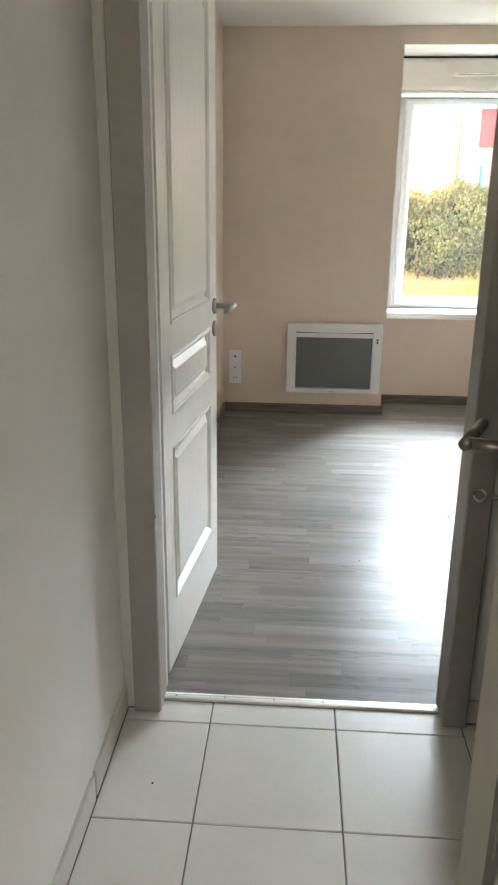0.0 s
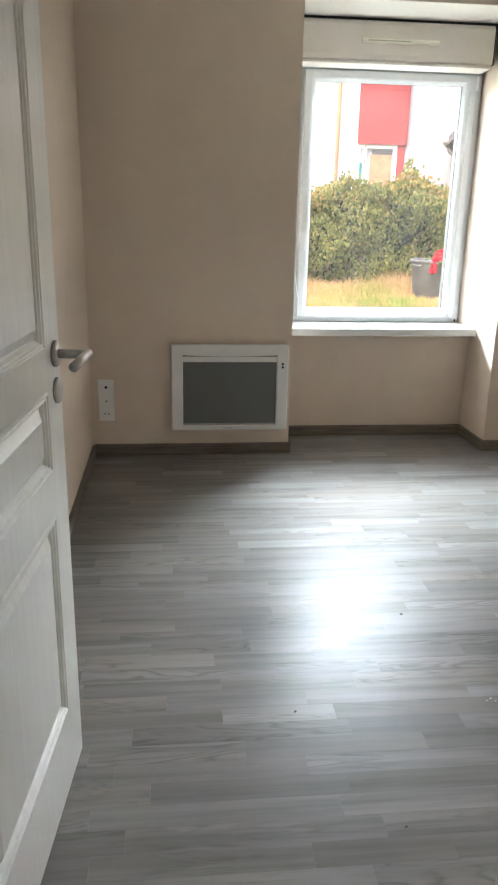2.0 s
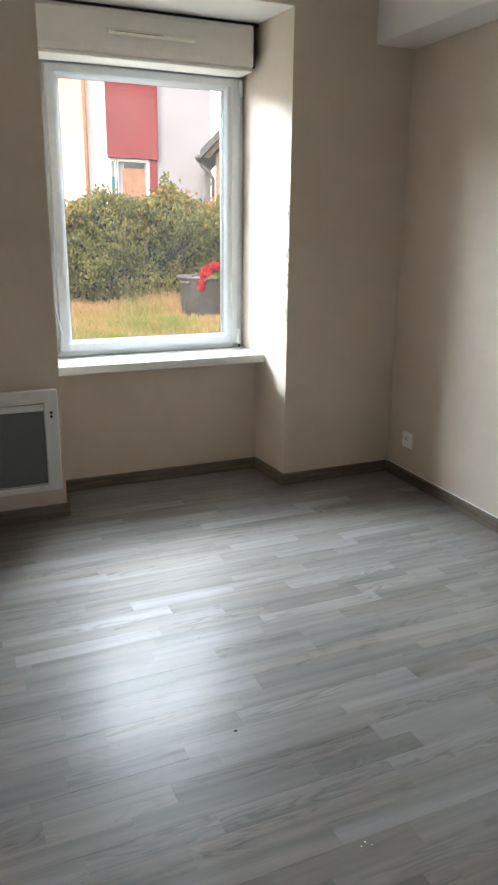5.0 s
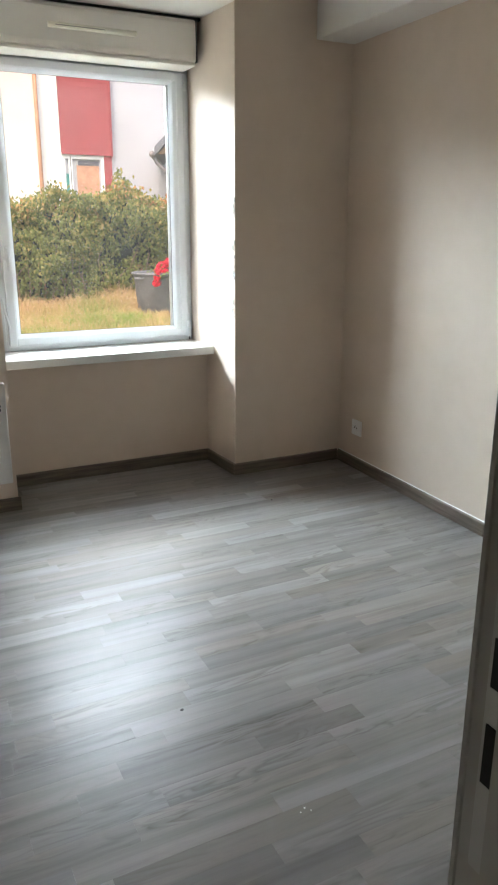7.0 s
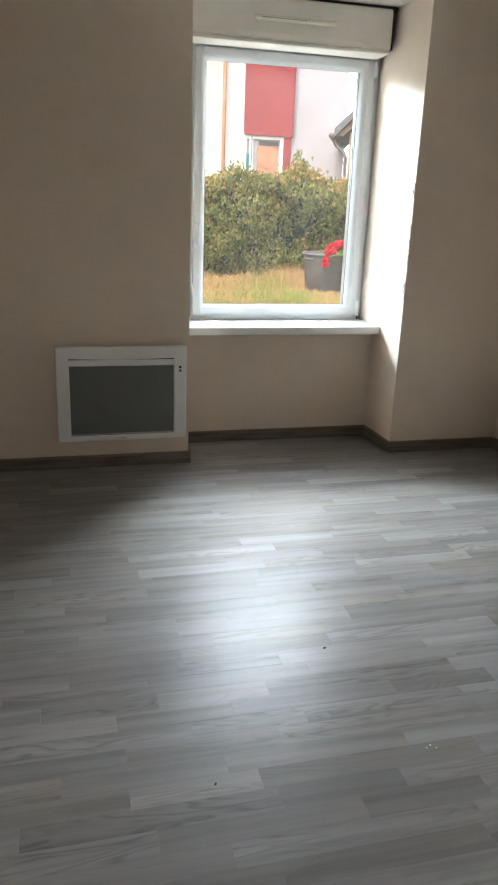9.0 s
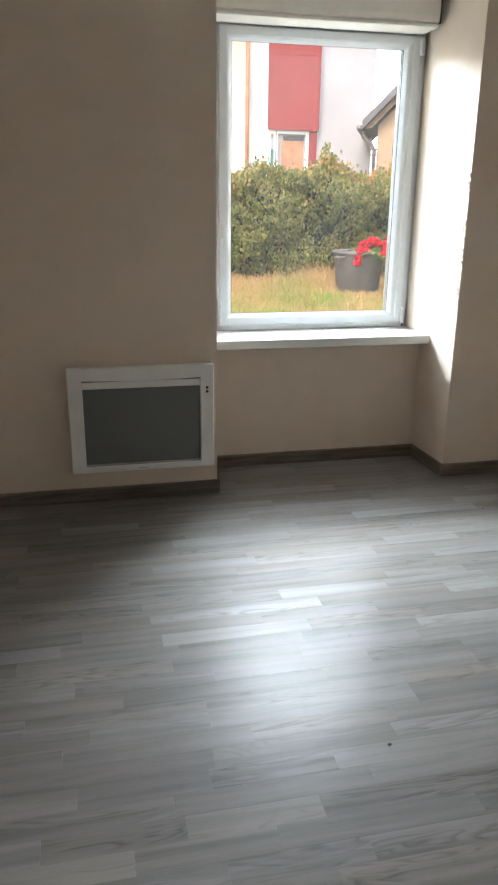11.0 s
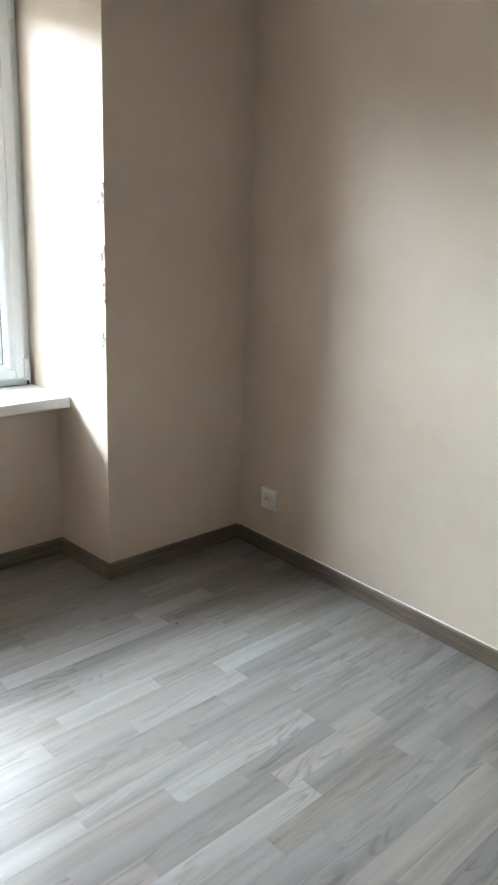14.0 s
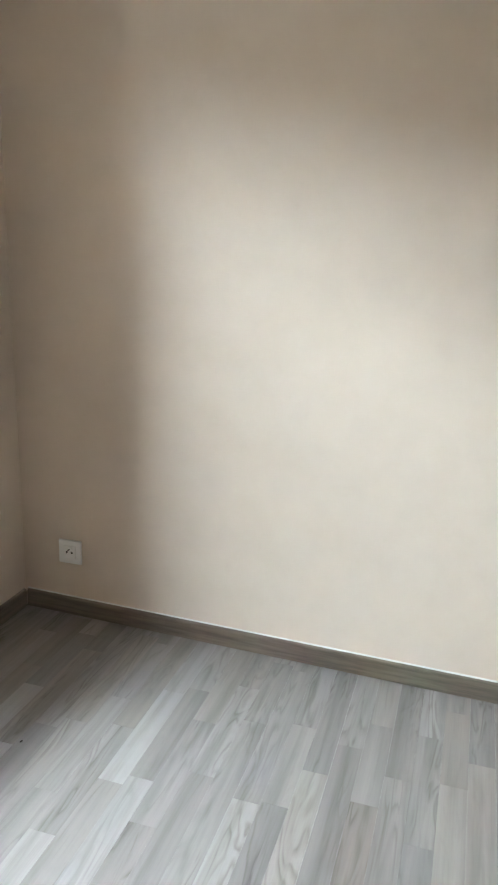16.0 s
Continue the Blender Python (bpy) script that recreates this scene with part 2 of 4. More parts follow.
M_SILL = plain("sill_paint", (0.82, 0.82, 0.79), 0.35, vary=0.03, relief=0.08)
M_SEAL = plain("black_seal", (0.02, 0.02, 0.022), 0.6)
M_ENAMEL = plain("radiator_enamel", (0.80, 0.79, 0.77), 0.35, vary=0.02, relief=0.03)
M_DARKGAP = plain("dark_gap", (0.015, 0.014, 0.013), 0.9)
M_IVORY = plain("vent_plastic", (0.86, 0.84, 0.72), 0.45, vary=0.03)
M_PLATE = plain("socket_plastic", (0.90, 0.89, 0.87), 0.3, vary=0.02, relief=0.02)
M_STEEL = plain("brushed_steel", (0.46, 0.44, 0.41), 0.32, 1.0, vary=0.05, fine=400)
M_ALU = plain("threshold_aluminium", (0.72, 0.72, 0.70), 0.34, 1.0, vary=0.05, fine=300)
M_BRONZE = plain("dull_steel", (0.22, 0.19, 0.17), 0.35, 1.0, vary=0.05)
M_PLASTER = plain("bare_plaster", (0.50, 0.47, 0.42), 0.95, vary=0.12, scale=60, fine=300, relief=0.6)
M_SPECK = plain("crumb", (0.03, 0.025, 0.02), 0.9)

# perforated radiator grille: fine round holes in a grey sheet
M_GRILLE, gn, gl, gb = base_mat("radiator_grille", 0.5)
gco = gn.new("ShaderNodeTexCoord").outputs["Object"]
gv = gn.new("ShaderNodeTexVoronoi")
gv.feature = "F1"
gv.inputs["Scale"].default_value = 320.0
gv.inputs["Randomness"].default_value = 0.0
gl.new(mapped(gn, gl, gco, (1, 0, 1), (0, radians(45), 0)), gv.inputs["Vector"])
gr = ramp(gn, [(0.28, (0.085, 0.09, 0.085)), (0.36, (0.15, 0.157, 0.148))])
gl.new(gv.outputs["Distance"], gr.inputs["Fac"])
gl.new(gr.outputs["Color"], gb.inputs["Base Color"])

# clear double glazing, with a thin milky veil mixed in as glare haze
M_GLASS, gn, gl, gb = base_mat("window_glass", 0.0)
gb.inputs["Base Color"].default_value = (1, 1, 1, 1)
gb.inputs["Transmission Weight"].default_value = 1.0
gb.inputs["IOR"].default_value = 1.02
gt = gn.new("ShaderNodeBsdfTranslucent")
gt.inputs["Color"].default_value = (0.9, 0.86, 0.78, 1)
gpos = gn.new("ShaderNodeNewGeometry").outputs["Position"]
gs = noise_tex(gn, gl, gpos, 5.0, 5, 0.6)
gm = gn.new("ShaderNodeMapRange")
gm.inputs["From Min"].default_value, gm.inputs["From Max"].default_value = 0.3, 0.75
gm.inputs["To Min"].default_value, gm.inputs["To Max"].default_value = 0.004, 0.010
gl.new(gs.outputs["Fac"], gm.inputs["Value"])
gx = gn.new("ShaderNodeMixShader")
gl.new(gm.outputs["Result"], gx.inputs["Fac"])
gl.new(gb.outputs["BSDF"], gx.inputs[1])
gl.new(gt.outputs["BSDF"], gx.inputs[2])
gl.new(gx.outputs["Shader"], gn["Material Output"].inputs["Surface"])

M_RENDER = plain("white_render", (0.80, 0.79, 0.78), 0.9, vary=0.05, scale=0.8, fine=30, relief=0.3)
M_GREYRENDER = plain("grey_white_render", (0.39, 0.40, 0.44), 0.9, vary=0.05, scale=0.7, fine=30, relief=0.3)
M_CREAM = plain("cream_render", (0.58, 0.53, 0.50), 0.9, vary=0.05, scale=0.8, fine=30, relief=0.3)
M_RED = plain("red_cladding", (0.27, 0.052, 0.056), 0.5, vary=0.06, scale=2)
M_COPPER = plain("copper_pipe", (0.50, 0.26, 0.16), 0.6, 0.0, vary=0.08)
M_SLATE = plain("slate_roof", (0.10, 0.10, 0.115), 0.7, vary=0.1)
M_SHED = plain("shed_render", (0.38, 0.27, 0.19), 0.9, vary=0.1, scale=2, relief=0.3)
M_ZINC = plain("zinc_gutter", (0.16, 0.14, 0.14), 0.5, 0.4, vary=0.08)
M_TEAL = plain("teal_bin", (0.05, 0.22, 0.21), 0.5)
M_WOODY = plain("twig_bark", (0.16, 0.11, 0.075), 0.9, vary=0.15, scale=12)
M_TUB = plain("black_rubber_tub", (0.115, 0.113, 0.118), 0.6, vary=0.12, scale=5)
M_SOIL = plain("soil", (0.05, 0.035, 0.025), 0.95, vary=0.2, scale=20)
M_CURTAIN = plain("orange_blind", (0.42, 0.23, 0.15), 0.8, vary=0.1)
# leaf colour turns lighter and yellower with height
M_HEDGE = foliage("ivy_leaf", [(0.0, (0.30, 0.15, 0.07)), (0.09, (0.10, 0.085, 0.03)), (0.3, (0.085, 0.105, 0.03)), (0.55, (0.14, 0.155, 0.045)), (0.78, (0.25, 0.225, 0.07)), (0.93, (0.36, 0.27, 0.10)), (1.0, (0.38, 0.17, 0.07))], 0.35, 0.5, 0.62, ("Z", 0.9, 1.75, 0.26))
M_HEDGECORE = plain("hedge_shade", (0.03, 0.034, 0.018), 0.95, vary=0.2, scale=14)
M_GRASS = foliage("meadow_grass", [(0.0, (0.16, 0.27, 0.05)), (0.34, (0.25, 0.29, 0.08)), (0.55, (0.42, 0.32, 0.15)), (1.0, (0.50, 0.33, 0.19))], 0.3, 0.7, 0.35, ("Y", 8.8, 10.6, 0.40), 0.5)
M_RED_PETAL = foliage("red_petal", [(0.0, (0.45, 0.01, 0.025)), (1.0, (0.75, 0.03, 0.06))], 0.3)
M_FLEAF = foliage("geranium_leaf", [(0.0, (0.10, 0.20, 0.04)), (1.0, (0.24, 0.30, 0.08))], 0.3)

# meadow soil: green and straw patches
M_GROUND, gn, gl, gb = base_mat("meadow", 0.95)
gpos = gn.new("ShaderNodeNewGeometry").outputs["Position"]
ga = noise_tex(gn, gl, gpos, 0.9, 5)
gf = noise_tex(gn, gl, gpos, 40.0, 3)
gr = ramp(gn, [(0.35, (0.09, 0.13, 0.03)), (0.5, (0.18, 0.17, 0.06)), (0.65, (0.30, 0.22, 0.11))])
gl.new(ga.outputs["Fac"], gr.inputs["Fac"])
gl.new(mix_rgb(gn, gl, 0.5, gr.outputs["Color"], gf.outputs["Color"], "OVERLAY"), gb.inputs["Base Color"])
bump(gn, gl, gb, gf.outputs["Fac"], 0.6, 0.03)


# ---- building helpers ----
def mesh_of(bm, mat, name, smooth=False):
    me = bpy.data.meshes.new(name)
    bmesh.ops.recalc_face_normals(bm, faces=bm.faces)
    bm.to_mesh(me)
    bm.free()
    for one in mat if isinstance(mat, (list, tuple)) else [mat]:
        me.materials.append(one)
    if smooth:
        for p in me.polygons:
            p.use_smooth = True
    return me


def part(name, bm, material, parent, label="", smooth=False):
    """One mesh object under a thing or a part, in the thing's own coordinates."""
    ob = new(name, mesh_of(bm, material, name, smooth))
    ob.parent = parent
    if label:
        ob["label"] = label
    return ob


def thing(name, m, label, category, group="", kind=""):
    ob = new(name)
    ob.empty_display_size = 0.05
    ob.matrix_world = m
    return tagged(ob, label, category, group, kind)


def solid(name, bm, material, label="", category="", group="", kind="", smooth=False):
    return tagged(new(name, mesh_of(bm, material, name, smooth)), label, category, group, kind)


def box(x0, x1, y0, y1, z0, z1, bevel=0.0, bm=None, segments=1):
    out = bm if bm is not None else bmesh.new()
    one = bmesh.new()
    vs = bmesh.ops.create_cube(one, size=1)["verts"]
    for v in vs:
        v.co = Vector((x0 + (v.co.x + 0.5) * (x1 - x0), y0 + (v.co.y + 0.5) * (y1 - y0), z0 + (v.co.z + 0.5) * (z1 - z0)))
    if bevel:
        bmesh.ops.bevel(one, geom=one.edges[:], offset=bevel, segments=segments, profile=0.5, affect="EDGES")
    join(out, one)
    return out


def join(out, one):
    made = {v: out.verts.new(v.co) for v in one.verts}
    for f in one.faces:
        out.faces.new([made[v] for v in f.verts])
    one.free()
    return out


def prism(points, z0, z1, bm=None):
    """An upright prism over a plan given as (x, y) corners."""
    out = bm if bm is not None else bmesh.new()
    low = [out.verts.new((x, y, z0)) for x, y in points]
    top = [out.verts.new((x, y, z1)) for x, y in points]
    out.faces.new(low[::-1])
    out.faces.new(top)
    for i in range(len(points)):
        j = (i + 1) % len(points)
        out.faces.new((low[i], low[j], top[j], top[i]))
    return out


def extrude_profile(profile, length, place, bm=None):
    """A closed (u, v) profile swept along its own axis; place maps (u, v, w) to a point."""
    out = bm if bm is not None else bmesh.new()
    a = [out.verts.new(place(u, v, 0)) for u, v in profile]
    c = [out.verts.new(place(u, v, length)) for u, v in profile]
    out.faces.new(a[::-1])
    out.faces.new(c)
    for i in range(len(profile)):
        j = (i + 1) % len(profile)
        out.faces.new((a[i], a[j], c[j], c[i]))
    return out


def rod(points, radius, sides=10, bm=None, taper=None):
    """A round bar along a line of points; taper gives each point its own radius."""
    out = bm if bm is not None else bmesh.new()
    pts = [Vector(p) for p in points]
    rings = []
    for i, p in enumerate(pts):
        d = (pts[min(i + 1, len(pts) - 1)] - pts[max(i - 1, 0)]).normalized()
        q = d.to_track_quat("Z", "Y")
        r = taper[i] if taper else radius
        rings.append([out.verts.new(p + q @ Vector((r * math.cos(2 * math.pi * k / sides), r * math.sin(2 * math.pi * k / sides), 0))) for k in range(sides)])
    for a, c in zip(rings, rings[1:]):
        for k in range(sides):
            out.faces.new((a[k], a[(k + 1) % sides], c[(k + 1) % sides], c[k]))
    out.faces.new(rings[0][::-1])
    out.faces.new(rings[-1])
    return out


def lathe(profile, sides=24, bm=None):
    """A turned body round z from (radius, z) pairs."""
    out = bm if bm is not None else bmesh.new()
    rings = [[out.verts.new((r * math.cos(2 * math.pi * k / sides), r * math.sin(2 * math.pi * k / sides), z)) for k in range(sides)] for r, z in profile]
    for a, c in zip(rings, rings[1:]):
        for k in range(sides):
            out.faces.new((a[k], a[(k + 1) % sides], c[(k + 1) % sides], c[k]))
    out.faces.new(rings[0][::-1])
    out.faces.new(rings[-1])
    return out


def moved(bm, m):
    bmesh.ops.transform(bm, matrix=m, verts=bm.verts)
    return bm

# ---- structure: room, window niche, hall ----
CEIL = 2.298
X_W, Y_N, Y_S = -0.47, 4.93, 1.97


def east_x(y):
    """The east wall leans a little out of square."""
    return 2.312 - 0.033 * (Y_N - y)


solid("wall_north_1", prism([(-0.62, Y_N), (0.575, Y_N), (0.605, 5.40), (0.605, 5.48), (0.635, 5.48), (0.635, 5.62), (-0.62, 5.62)], -0.1, CEIL), M_WALL,
      "thick outer wall beside the window, beige wallpaper", "wall", kind="structure")
solid("wall_north_2", prism([(1.676, Y_N), (2.62, Y_N), (2.62, 5.62), (1.615, 5.62), (1.615, 5.48), (1.652, 5.48), (1.652, 5.40)], -0.1, CEIL), M_WALL,
      "thick outer wall beside the window, beige wallpaper with chipped corner", "wall", kind="structure")
solid("wall_north_3", box(0.56, 1.69, 5.245, 5.62, -0.1, 0.6035), M_WALL, "beige wall under the window", "wall", kind="structure")
solid("wall_north_4", box(0.56, 1.69, Y_N + 0.001, 5.62, 2.2, CEIL), M_CEIL, "painted lintel over the window niche", "wall", kind="structure")
solid("wall_north_5", box(0.56, 1.69, Y_N - 0.002, Y_N + 0.001, 2.202, CEIL), M_WALL, "strip of beige wallpaper over the niche", "wall", kind="structure")
solid("wall_north_6", box(0.59, 1.66, 5.482, 5.62, 1.965, 2.2), M_CEIL, "window head above the frame", "wall", kind="structure")
solid("wall_east", prism([(east_x(Y_N), Y_N), (east_x(1.8), 1.8), (2.62, 1.8), (2.62, Y_N)], -0.1, CEIL), M_WALL,
      "long beige wallpapered wall lit by the window", "wall", kind="structure")
solid("wall_west", box(-0.62, X_W, Y_S, Y_N, -0.1, CEIL), M_WALL, "beige wallpapered wall behind the open door", "wall", kind="structure")


def partition(name, x0, x1, z0, label):
    ob = solid(name, box(x0, x1, 1.85, Y_S, z0, CEIL), [M_HALLWALL, M_WALL], label, "wall", kind="structure")
    for p in ob.data.polygons:
        p.material_index = 1 if p.normal.y > 0.5 else 0


partition("wall_south_1", -0.62, -0.375, -0.1, "partition beside the door, painted and papered")
partition("wall_south_2", 0.475, 2.62, -0.1, "partition between hall and room")
partition("wall_south_3", -0.375, 0.475, 2.05, "partition above the door opening")
solid("ceiling", box(-0.62, 2.62, -1.0, 5.62, CEIL, CEIL + 0.15), M_CEIL, "white painted ceiling", "ceiling", kind="structure")
solid("ceiling_beam", box(2.10, 2.60, Y_S, Y_N, 2.088, CEIL + 0.01, 0.004), M_CEIL, "white boxed-in beam along the wall", "beam", kind="structure")
solid("hall_wall_west", box(-0.62, -0.433, -1.0, 1.85, -0.1, CEIL), M_HALLWALL, "off-white painted hall wall", "wall", kind="structure")
# end wall with an opening made up for the hall fill lamp
end_wall = bmesh.new()
for piece in ((-0.62, -0.25, -1.1, -0.9, -0.1, CEIL), (0.35, 1.7, -1.1, -0.9, -0.1, CEIL), (-0.25, 0.35, -1.1, -0.9, -0.1, 1.03), (-0.25, 0.35, -1.1, -0.9, 1.97, CEIL)):
    box(*piece, 0, end_wall)
solid("hall_wall_south", end_wall, M_HALLWALL, "off-white wall at the hall's end, unseen, with an opening for the fill lamp", "wall", kind="structure")
fill_window = thing("fill_lamp_window", pose(0, 0, 0), "made-up white frame round the hall fill lamp, unseen", "window", kind="structure")
solid("hall_wall_east_1", box(0.56, 0.66, -0.9, 1.06, -0.1, CEIL), M_HALLWALL, "off-white painted hall wall", "wall", kind="structure")
solid("hall_wall_east_2", box(0.56, 0.66, 1.06, 1.85, 2.06, CEIL), M_HALLWALL, "off-white wall above a side door", "wall", kind="structure")
solid("closet_wall_1", box(1.6, 1.7, -0.9, 1.85, -0.1, CEIL), M_HALLWALL, "wall of the dark side room", "wall", kind="structure")
solid("closet_wall_2", box(0.66, 1.6, 0.5, 0.6, -0.1, CEIL), M_HALLWALL, "wall of the dark side room", "wall", kind="structure")
floor = solid("floor", prism([(-0.62, 1.90), (2.62, 1.90), (2.62, 5.30), (-0.62, 5.30)], -0.12, -0.005), M_SUB,
              "grey three-strip wood laminate floor, glossy", "floor", kind="structure")
hall_floor = solid("hall_floor", box(-0.62, 1.7, -1.0, 1.90, -0.12, -0.004), M_GROUT, "cream square tiles with dark grout", "floor", kind="structure")


# ---- skirting ----
def baseboard(name, p, q, inward, beaded=False, label="dark taupe wood-look baseboard"):
    """A board along the wall from p to q, its front 11 mm inside, with a rounded top."""
    p, q, n = Vector((*p, 0)), Vector((*q, 0)), Vector((*inward, 0))
    d = (q - p).normalized()
    prof = [(0, 0), (0.011, 0), (0.011, 0.052), (0.0095, 0.058), (0.006, 0.0615), (0, 0.0615)]
    bm = extrude_profile(prof, (q - p).length, lambda u, v, w: p + n * u + d * w + Vector((0, 0, v + 0.0006)))
    board = solid(name, bm, M_BASE, label, "baseboard", kind="structure")
    # thin white line along the top edge
    if beaded:
        bead = extrude_profile([(0, 0.0617), (0.0035, 0.0617), (0.0015, 0.0650), (0, 0.0652)], (q - p).length, lambda u, v, w: p + n * u + d * w + Vector((0, 0, v + 0.0006)))
        part("pale_bead", bead, M_SILL, board, "thin white line along the board's top")
    return board


baseboard("baseboard_1", (-0.459, Y_N), (0.586, Y_N), (0, -1))
baseboard("baseboard_2", (0.5755, Y_N), (0.595, 5.245), (1, -0.06))
baseboard("baseboard_3", (0.60, 5.245), (1.652, 5.245), (0, -1))
baseboard("baseboard_4", (1.6755, Y_N), (1.663, 5.245), (-1, -0.05))
baseboard("baseboard_5", (1.665, Y_N), (2.30, Y_N), (0, -1))
baseboard("baseboard_6", (east_x(Y_N), Y_N - 0.011), (east_x(3.2), 3.2), (-1, 0.0), True)
baseboard("baseboard_7", (east_x(3.2) - 0.0004, 3.2), (east_x(Y_S), Y_S), (-1, 0.0), True)
baseboard("baseboard_8", (X_W, Y_S), (X_W, Y_N - 0.011), (1, 0))
baseboard("baseboard_9", (0.54, Y_S), (2.22, Y_S), (0, 1))


def skirting(name, tiles):
    rail = solid(name, box(*tiles[0][:2], *tiles[0][2:], 0.0, 0.004), M_GROUT, "tiled hall skirting in warm grey", "skirting", kind="structure")
    for x0, x1, y0, y1 in tiles:
        part("skirting_tile", box(x0, x1, y0, y1, 0.004, 0.072, 0.0015), M_SKIRT, rail)


skirting("hall_skirting_1", [(-0.433, -0.424, 1.85 - 0.332 * (k + 1) + 0.002, 1.85 - 0.332 * k - 0.012) for k in range(8)])
skirting("hall_skirting_2", [(-0.4235, -0.405, 1.842, 1.85)])
skirting("hall_skirting_3", [(0.482, 0.5595, 1.842, 1.85)])
skirting("hall_skirting_4", [(0.551, 0.56, 1.0 - 0.332 * (k + 1), 1.0 - 0.332 * k - 0.002) for k in range(5)])

# ---- door frame and threshold ----
fr = thing("door_frame", pose(0, 0, 0), "warm white wooden door frame with flat casing, shade put into its grey-brown colour", "door frame", kind="structure")


def jamb_profile(side):
    """Plan of a rebated jamb: the stop towards the hall, the rebate towards the room."""
    inner, rebate, outer = (-0.333, -0.343, -0.378) if side < 0 else (0.42, 0.448, 0.478)
    return [(outer, 1.834), (inner, 1.834), (inner, 1.926), (rebate, 1.926), (rebate, 1.974), (outer, 1.974)]


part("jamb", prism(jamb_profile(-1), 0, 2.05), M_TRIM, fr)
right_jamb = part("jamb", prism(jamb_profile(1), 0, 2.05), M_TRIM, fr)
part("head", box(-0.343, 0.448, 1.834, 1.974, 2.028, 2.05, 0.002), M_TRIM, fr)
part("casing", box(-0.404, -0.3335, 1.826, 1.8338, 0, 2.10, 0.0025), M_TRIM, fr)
# darker strip laid over the wall's end to paint in the corner's shade
part("wall_shade_strip", box(-0.4325, -0.4045, 1.838, 1.8495, 0.07, 2.10, 0.001), M_SKIRT, fr)
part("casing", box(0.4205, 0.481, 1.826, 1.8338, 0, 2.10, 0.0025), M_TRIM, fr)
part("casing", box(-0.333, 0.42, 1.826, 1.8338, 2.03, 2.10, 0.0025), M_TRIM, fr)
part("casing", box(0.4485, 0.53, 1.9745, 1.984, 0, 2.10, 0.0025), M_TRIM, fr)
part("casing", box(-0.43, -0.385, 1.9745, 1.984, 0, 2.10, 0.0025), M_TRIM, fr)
strike = part("strike_plate", box(0.4462, 0.4482, 1.938, 1.962, 0.80, 1.08, 0.0006), M_STEEL, fr, "dull steel strike plate with two dark holes")
part("latch_hole", box(0.4452, 0.4464, 1.943, 1.958, 0.957, 0.995), M_DARKGAP, strike)
part("bolt_hole", box(0.4452, 0.4464, 1.943, 1.958, 0.878, 0.927), M_DARKGAP, strike)

# paler strip added where the jamb's rebate catches light from the room
part("lit_rebate_strip", box(-0.3428, -0.3345, 1.9265, 1.957, 0.0, 2.028, 0.002), M_ENAMEL, fr, "cream strip for the light on the jamb's rebate")

th = thing("threshold_strip", pose(0, 0, 0), "screwed aluminium threshold strip between tile and laminate", "threshold")
part("profile", extrude_profile([(1.880, 0.0005), (1.880, 0.003), (1.884, 0.006), (1.893, 0.0072), (1.8945, 0.0062), (1.8995, 0.0062), (1.901, 0.0072), (1.910, 0.006), (1.914, 0.003), (1.914, 0.0005)],
     0.752, lambda u, v, w: Vector((-0.3325 + w, u, v))), M_ALU, th)
for k in range(6):
    part("screw", moved(lathe([(0.0035, 0), (0.0035, 0.0012), (0.0022, 0.0018)], 10), pose(-0.30 + 0.136 * k, 1.897, 0.0062)), M_STEEL, th)


# ---- panelled door standing open into the room ----
def panel_field(bm, s0, s1, z0, z1, d):
    """A raised and moulded panel on the face x = 0: bead, valley, slope and field, one ring after the other."""
    steps = [(0.0, 0.0), (0.002, 0.0045), (0.0055, 0.0045), (0.0075, 0.0012), (0.010, 0.0028), (0.0135, 0.0022), (0.0155, -0.002), (0.018, -0.003), (0.022, -0.010), (0.026, -0.011), (0.043, -0.001), (0.046, 0.001)]
    rings = []
    for inset, h in steps:
        rings.append([bm.verts.new((d * h, s, z)) for s, z in ((s0 + inset, z0 + inset), (s1 - inset, z0 + inset), (s1 - inset, z1 - inset), (s0 + inset, z1 - inset))])
    for a, c in zip(rings, rings[1:]):
        for k in range(4):
            bm.faces.new((a[k], a[(k + 1) % 4], c[(k + 1) % 4], c[k]))
    bm.faces.new(rings[-1])


LEAF_W, LEAF_T = 0.742, 0.039
PANELS = [("upper_panel", 1.012, 1.885), ("middle_panel", 0.768, 0.931), ("lower_panel", 0.208, 0.673)]


def leaf_faces(bm, x, edge, s0, s1):
    """The flat front round the three panel openings; edge is the hinge side."""
    zs = [0.008, 0.208, 0.673, 0.768, 0.931, 1.012, 1.885, 2.022]
    for a, c, z0, z1 in [(edge, s0, zs[0], zs[-1]), (s1, LEAF_W, zs[0], zs[-1])] + [(s0, s1, zs[i], zs[i + 1]) for i in (0, 2, 4, 6)]:
        bm.faces.new([bm.verts.new((x, s, z)) for s, z in ((a, z0), (c, z0), (c, z1), (a, z1))])


